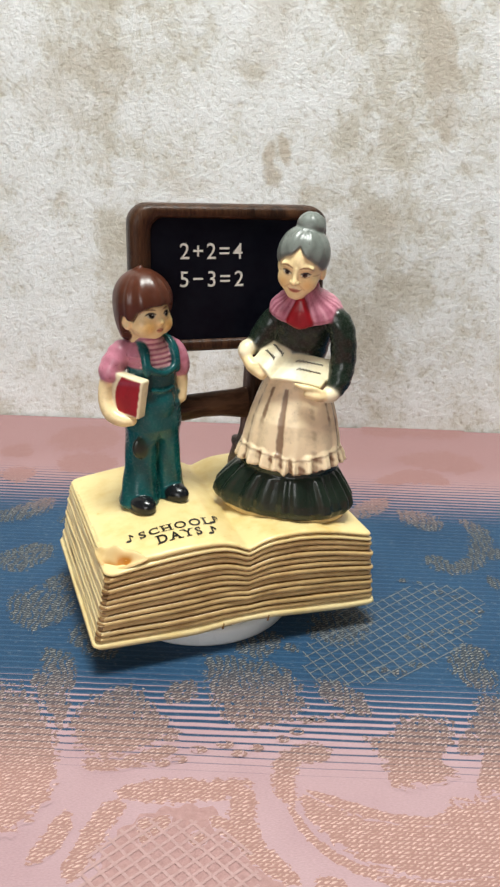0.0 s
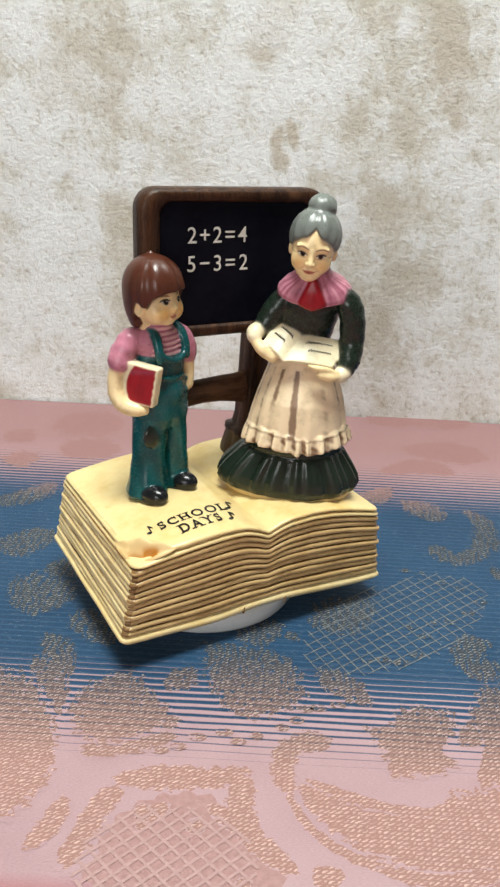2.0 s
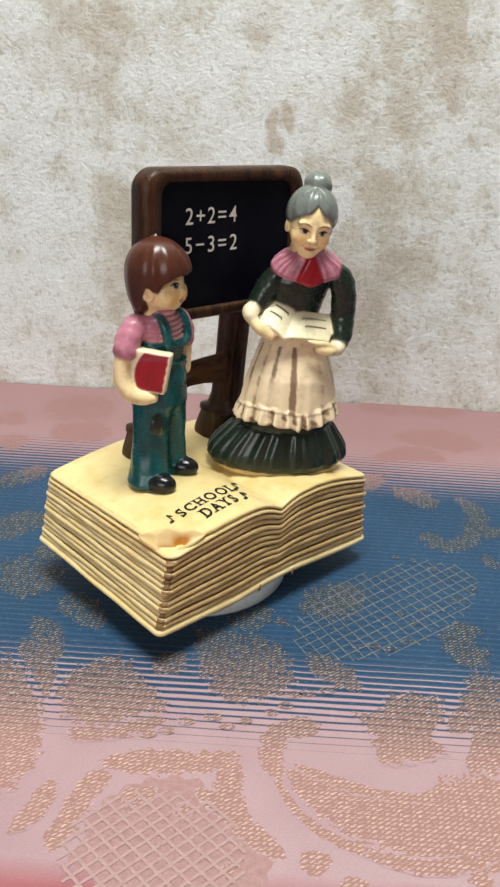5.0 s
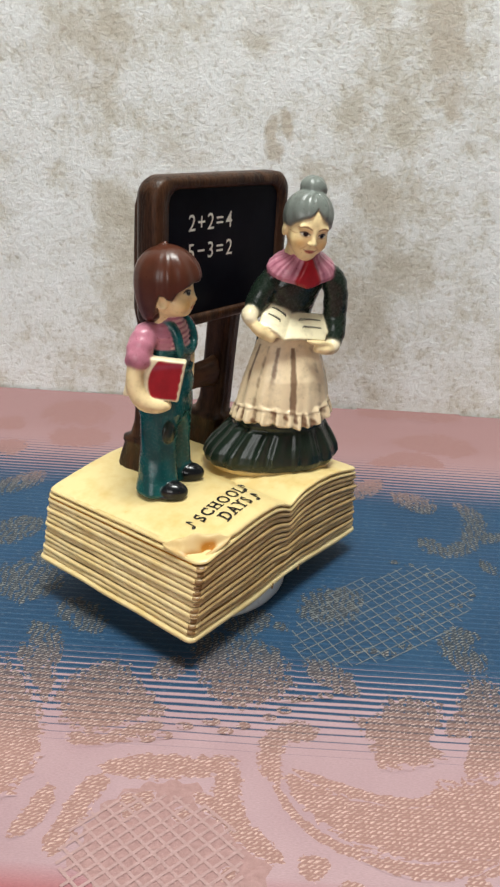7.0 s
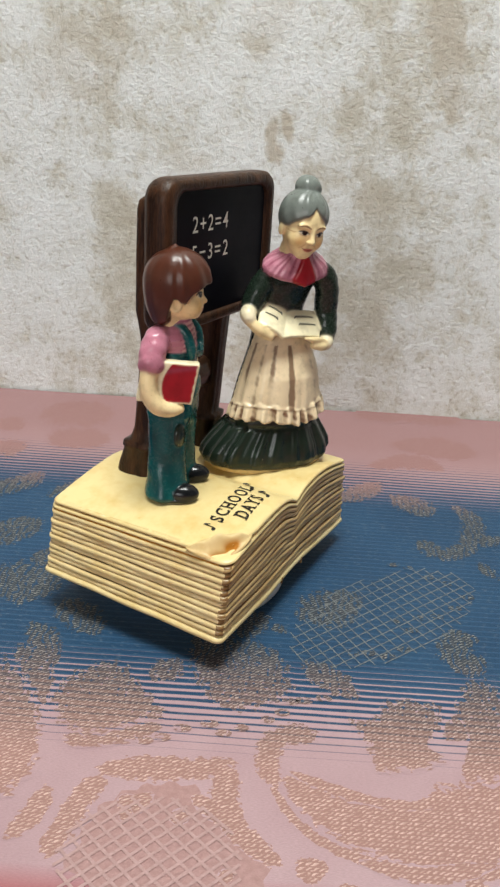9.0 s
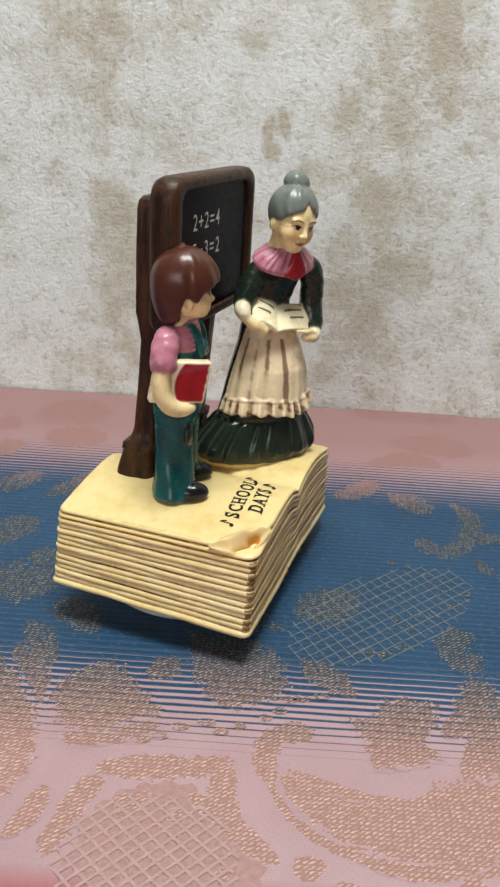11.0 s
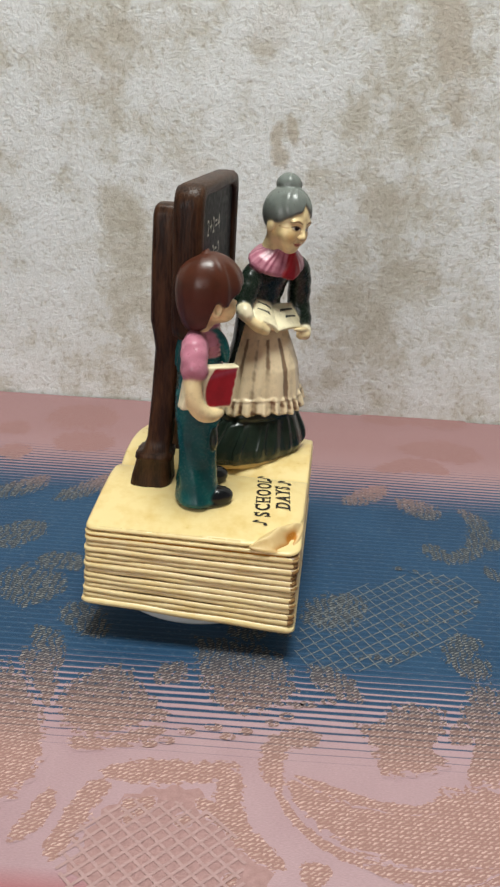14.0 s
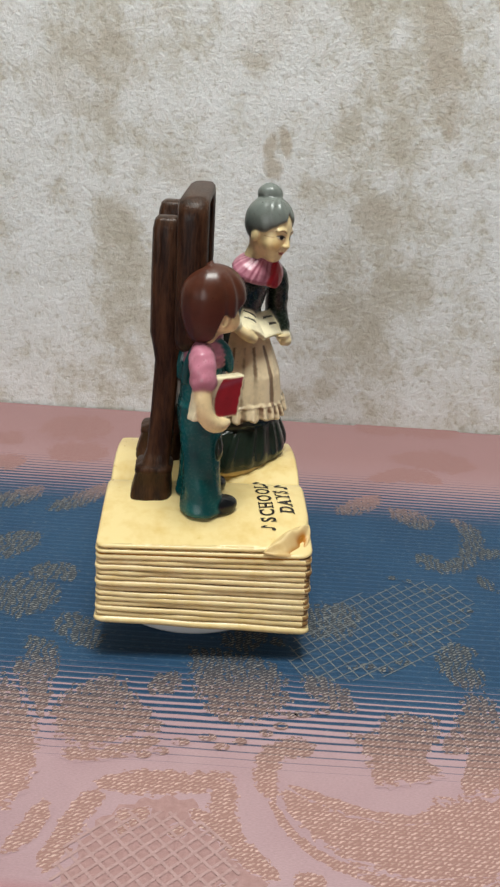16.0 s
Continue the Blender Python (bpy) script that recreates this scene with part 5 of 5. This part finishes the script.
# the great paisley leaf and its curled tip
for k, pts in enumerate((
    ((52, -103, 5), (48, -99, 9), (40, -102, 8), (37, -112, 7), (40, -124, 5)),
    ((42, -118, 4), (56, -131, 12), (78, -138, 20), (104, -132, 28), (126, -118, 30)),
    ((38, -122, 2.4), (47, -137, 3), (62, -147, 3.4), (84, -151, 4), (112, -149, 4)),
    ((44, -116, 2.6), (60, -123, 4), (82, -127, 4), (106, -117, 5), (124, -102, 6)),
)):
    stroke(pts, 0.050 + 0.002 * k)
# scrolls and buds
for k, pts in enumerate((
    ((46, -155, 5.2), (50, -153, 7.7), (55, -151, 5.0)),
    ((57, -160, 6.0), (65, -159, 5.1)),
    ((93, -156, 5.2), (100, -153, 8.2)),
    ((-7, -138, 5.4), (-3, -138, 5.0)),
    ((8, -138, 5.3), (14, -137, 5.4)),
    ((24, -156, 4.8), (28, -158, 4.8)),
)):
    stroke(pts, 0.060 + 0.002 * k)
# scrolls and buds
for k, pts in enumerate((
    ((-58, -46, 5.4), (-50, -57, 10.9), (-42, -73, 3.7)),
    ((-59, -61, 7.3), (-48, -76, 10.0), (-40, -95, 4.3)),
    ((-79, -26, 23.1), (-67, -20, 29.0), (-52, -23, 16.6)),
    ((-94, 12, 19.2), (-84, 24, 18.4), (-74, 36, 10.0)),
    ((48, -32, 9.4), (60, -24, 21.5), (75, -11, 13.8)),
    ((38, -42, 6.0), (43, -38, 7.4)),
)):
    stroke(pts, 0.072 + 0.002 * k)
# scrolls and buds
for k, pts in enumerate((
    ((-7, -69, 6.5), (-2, -71, 10.7), (3, -63, 7.2)),
    ((122, -37, 6.3), (113, -40, 11.7), (109, -50, 10.6), (115, -56, 9.8), (120, -48, 4.8)),
    ((109, 40, 7.6), (113, 32, 11.4), (121, 28, 9.7), (133, 39, 9.3), (139, 63, 10.1), (132, 80, 6.8)),
    ((142, 49, 14.9), (145, 38, 25.3)),
    ((133, 14, 9.2), (140, 17, 17.2)),
    ((-106, 180, 26.5), (-86, 171, 37.3), (-64, 177, 26.1)),
)):
    stroke(pts, 0.084 + 0.002 * k)
# scrolls and buds
for k, pts in enumerate((
    ((-94, 124, 19.1), (-78, 133, 25.3), (-59, 128, 20.2)),
    ((-117, 105, 12.8), (-113, 113, 19.6), (-105, 108, 10.7)),
    ((-131, 153, 24.7), (-113, 138, 11.7)),
    ((89, 197, 17.8), (127, 208, 28.5), (159, 198, 20.9)),
    ((106, 154, 14.6), (137, 154, 27.0), (159, 145, 18.0)),
    ((90, 119, 8.7), (117, 131, 17.1), (135, 122, 11.1)),
)):
    stroke(pts, 0.096 + 0.002 * k)
# scrolls and buds
for k, pts in enumerate((
    ((99, 86, 9.8), (112, 74, 17.1), (116, 63, 9.1)),
    ((-76, -92, 14), (-62, -102, 16), (-50, -117, 12)),
    ((-50, -30, 12), (-38, -42, 14), (-30, -52, 9)),
    ((-70, -4, 14), (-58, 3, 12), (-50, -6, 8)),
    ((-32, -109, 9), (-12, -105, 7), (2, -99, 5)),
    ((-97, -38, 18), (-87, -60, 18), (-80, -85, 16)),
)):
    stroke(pts, 0.108 + 0.002 * k)
# scrolls and buds
for k, pts in enumerate((
    ((50, -60, 9), (60, -70, 11), (70, -79, 6)),
    ((18, -46, 12), (28, -39, 13), (37, -30, 8)),
    ((127, -72, 11), (131, -95, 18), (127, -116, 20)),
    ((98, -97, 6), (107, -88, 9), (112, -80, 5)),
    ((143, -18, 12), (150, -40, 16), (147, -62, 12)),
    ((70, 75, 9), (85, 88, 13), (96, 101, 8)),
)):
    stroke(pts, 0.120 + 0.002 * k)
# scrolls and buds
for k, pts in enumerate((
    ((-112, 58, 13), (-96, 70, 15), (-86, 86, 8)),
    ((-77, 58, 10), (-62, 74, 13), (-50, 96, 8)),
    ((-30, -128, 5), (-33, -141, 6), (-38, -150, 4)),
    ((64, -149, 4), (84, -152, 5), (104, -147, 4)),
)):
    stroke(pts, 0.132 + 0.002 * k)


def leaf(outline_pts, lift, mat=BROCADE, name="brocade_leaf"):
    """A woven leaf: its closed outline (x, y) in millimetres is smoothed and its cover fades at the rim."""
    ring = smooth_path([*outline_pts, outline_pts[0]], 8)[:-1]
    mid = sum(ring) / len(ring)
    bm = bmesh.new()
    cover = bm.verts.layers.float.new("cover")
    rows = []
    for r, c in ((1.0, 0.0), (0.9, 0.45), (0.75, 0.9), (0.4, 1.0)):
        row = []
        for k, q in enumerate(ring):
            w = mid + (q - mid) * r * (1 + 0.05 * math.sin(k * 1.7) * (r > 0.8))
            v = bm.verts.new((*w, lift))
            v[cover] = c
            row.append(v)
        rows.append(row)
    n = len(ring)
    for r0, r1 in zip(rows, rows[1:]):
        for i in range(n):
            bm.faces.new((r0[i], r0[(i + 1) % n], r1[(i + 1) % n], r1[i]))
    bm.faces.new(rows[-1])
    for f in bm.faces:
        f.normal_update()
        if f.normal.z < 0:
            f.normal_flip()
    return link(name, bm, mat, tablecloth, smooth=False, scale=MM, heal=False)


leaf(((65, -90), (74, -88), (80, -78), (97, -78), (99, -88), (92, -100), (97, -107), (84, -113), (73, -114), (70, -103)), 0.150)
leaf(((112, -62), (122, -66), (124, -90), (116, -113), (100, -116), (106, -95), (104, -80)), 0.152)
leaf(((-84, -66), (-62, -68), (-50, -80), (-40, -97), (-36, -120), (-43, -137), (-56, -145), (-84, -140)), 0.154)
leaf(((-41, -90), (-34, -74), (-20, -66), (-8, -80), (2, -94), (-10, -101), (-22, -107), (-34, -102)), 0.156)
leaf(((4, -46), (21, -46), (42, -55), (46, -78), (31, -90), (17, -87), (8, -70)), 0.158)
leaf(((-19, -158), (-13, -136), (0, -126), (16, -126), (24, -140), (38, -158), (10, -176)), 0.030, LATTICE_GROUND, "lattice_ground")


def leaf_net(corner0, corner1, corner2, corner3, n, m, width, inside):
    """Crossed threads filling a leaf: two families of straight stitches between the sides of a quadrilateral."""
    bm = bmesh.new()
    cover = bm.verts.layers.float.new("cover")
    a, b, c, d = (np.array(q, float) for q in (corner0, corner1, corner2, corner3))

    def stitch(p, q, lift):
        steps = 24
        run = []
        for i in range(steps + 1):
            w = p + (q - p) * i / steps
            if inside(*w):
                run.append(w)
            if (not inside(*w) or i == steps) and len(run) > 1:
                e = run[-1] - run[0]
                e = np.array((-e[1], e[0])) / (np.linalg.norm(e) + 1e-9) * width / 2
                bm.faces.new([bm.verts.new((*w2, lift)) for w2 in (run[0] - e, run[-1] - e, run[-1] + e, run[0] + e)])
                run = []
            elif not inside(*w):
                run = []
    for i in range(n + 1):
        s = i / n
        stitch(a + (b - a) * s, d + (c - d) * s, 0.26)
    for i in range(m + 1):
        s = i / m
        stitch(a + (d - a) * s, b + (c - b) * s, 0.28)
    for v in bm.verts:
        v[cover] = 1.0
    return bm


def turned(x, y, cx, cy, angle):
    c, s = math.cos(radians(angle)), math.sin(radians(angle))
    return (x - cx) * c + (y - cy) * s, -(x - cx) * s + (y - cy) * c


def in_leaf(x, y):
    a, b = turned(x, y, 86, -25, 42)
    return (a / 52) ** 2 + (b / 25) ** 2 < 1


def in_pink(x, y):
    a, b = turned(x, y, 4, -154, 0)
    return (a / 27) ** 2 + (b / 24) ** 2 < 1


link("net_leaf", leaf_net((30, -25), (70, -95), (150, -35), (100, 40), 18, 20, 0.5, in_leaf), GREY_THREAD, tablecloth, scale=MM)
link("net_leaf", leaf_net((-45, -160), (0, -205), (55, -155), (5, -110), 18, 16, 1.0, in_pink), PALE_THREAD, tablecloth, scale=MM)

# small berry dots along the leaf's rim
for k, (x, y) in enumerate(((2, -105), (8, -100), (17, -97), (22, -101), (28, -98), (37, -93), (42, -89), (45, -83), (50, -82), (57, -80), (62, -76), (66, -68), (70, -53), (76, -52), (83, -53), (90, -48), (95, -35), (90, -29), (99, -26), (107, -24), (116, -17), (123, -8), (116, 2), (108, 6), (100, 13), (93, 15), (-10, -106), (-4, -107))):
    bm = bmesh.new()
    cover = bm.verts.layers.float.new("cover")
    bmesh.ops.create_circle(bm, cap_ends=True, segments=12, radius=1)
    for v in bm.verts:
        v.co = Vector((x + v.co.x * (2.9 + 0.4 * math.sin(k)), y + v.co.y * 1.9, 0.25))
        v[cover] = 0.6
    link("brocade_dot", bm, BROCADE, tablecloth, scale=MM)


def motions():
    """The box turns anticlockwise on its foot, a little over four degrees a second."""
    turns = ((0, 21.8), (0.5, 24.7), (1, 26.8), (1.5, 29.2), (2, 31.5), (2.5, 34.0), (3, 36.3), (3.5, 38.5), (4, 41.0), (6.5, 52.8), (7, 55.3), (7.5, 57.5), (8, 59.6), (8.5, 61.8), (9, 64.0), (11.5, 75.4), (12, 77.6), (12.5, 79.5), (13, 81.7), (13.5, 83.7), (14, 85.9), (14.5, 88.2), (15, 90.4), (15.5, 92.4), (16, 94.4))
    walk(music_box, [(t, pose(0, 0, 0, 0, 0, a)) for t, a in turns])


motions()
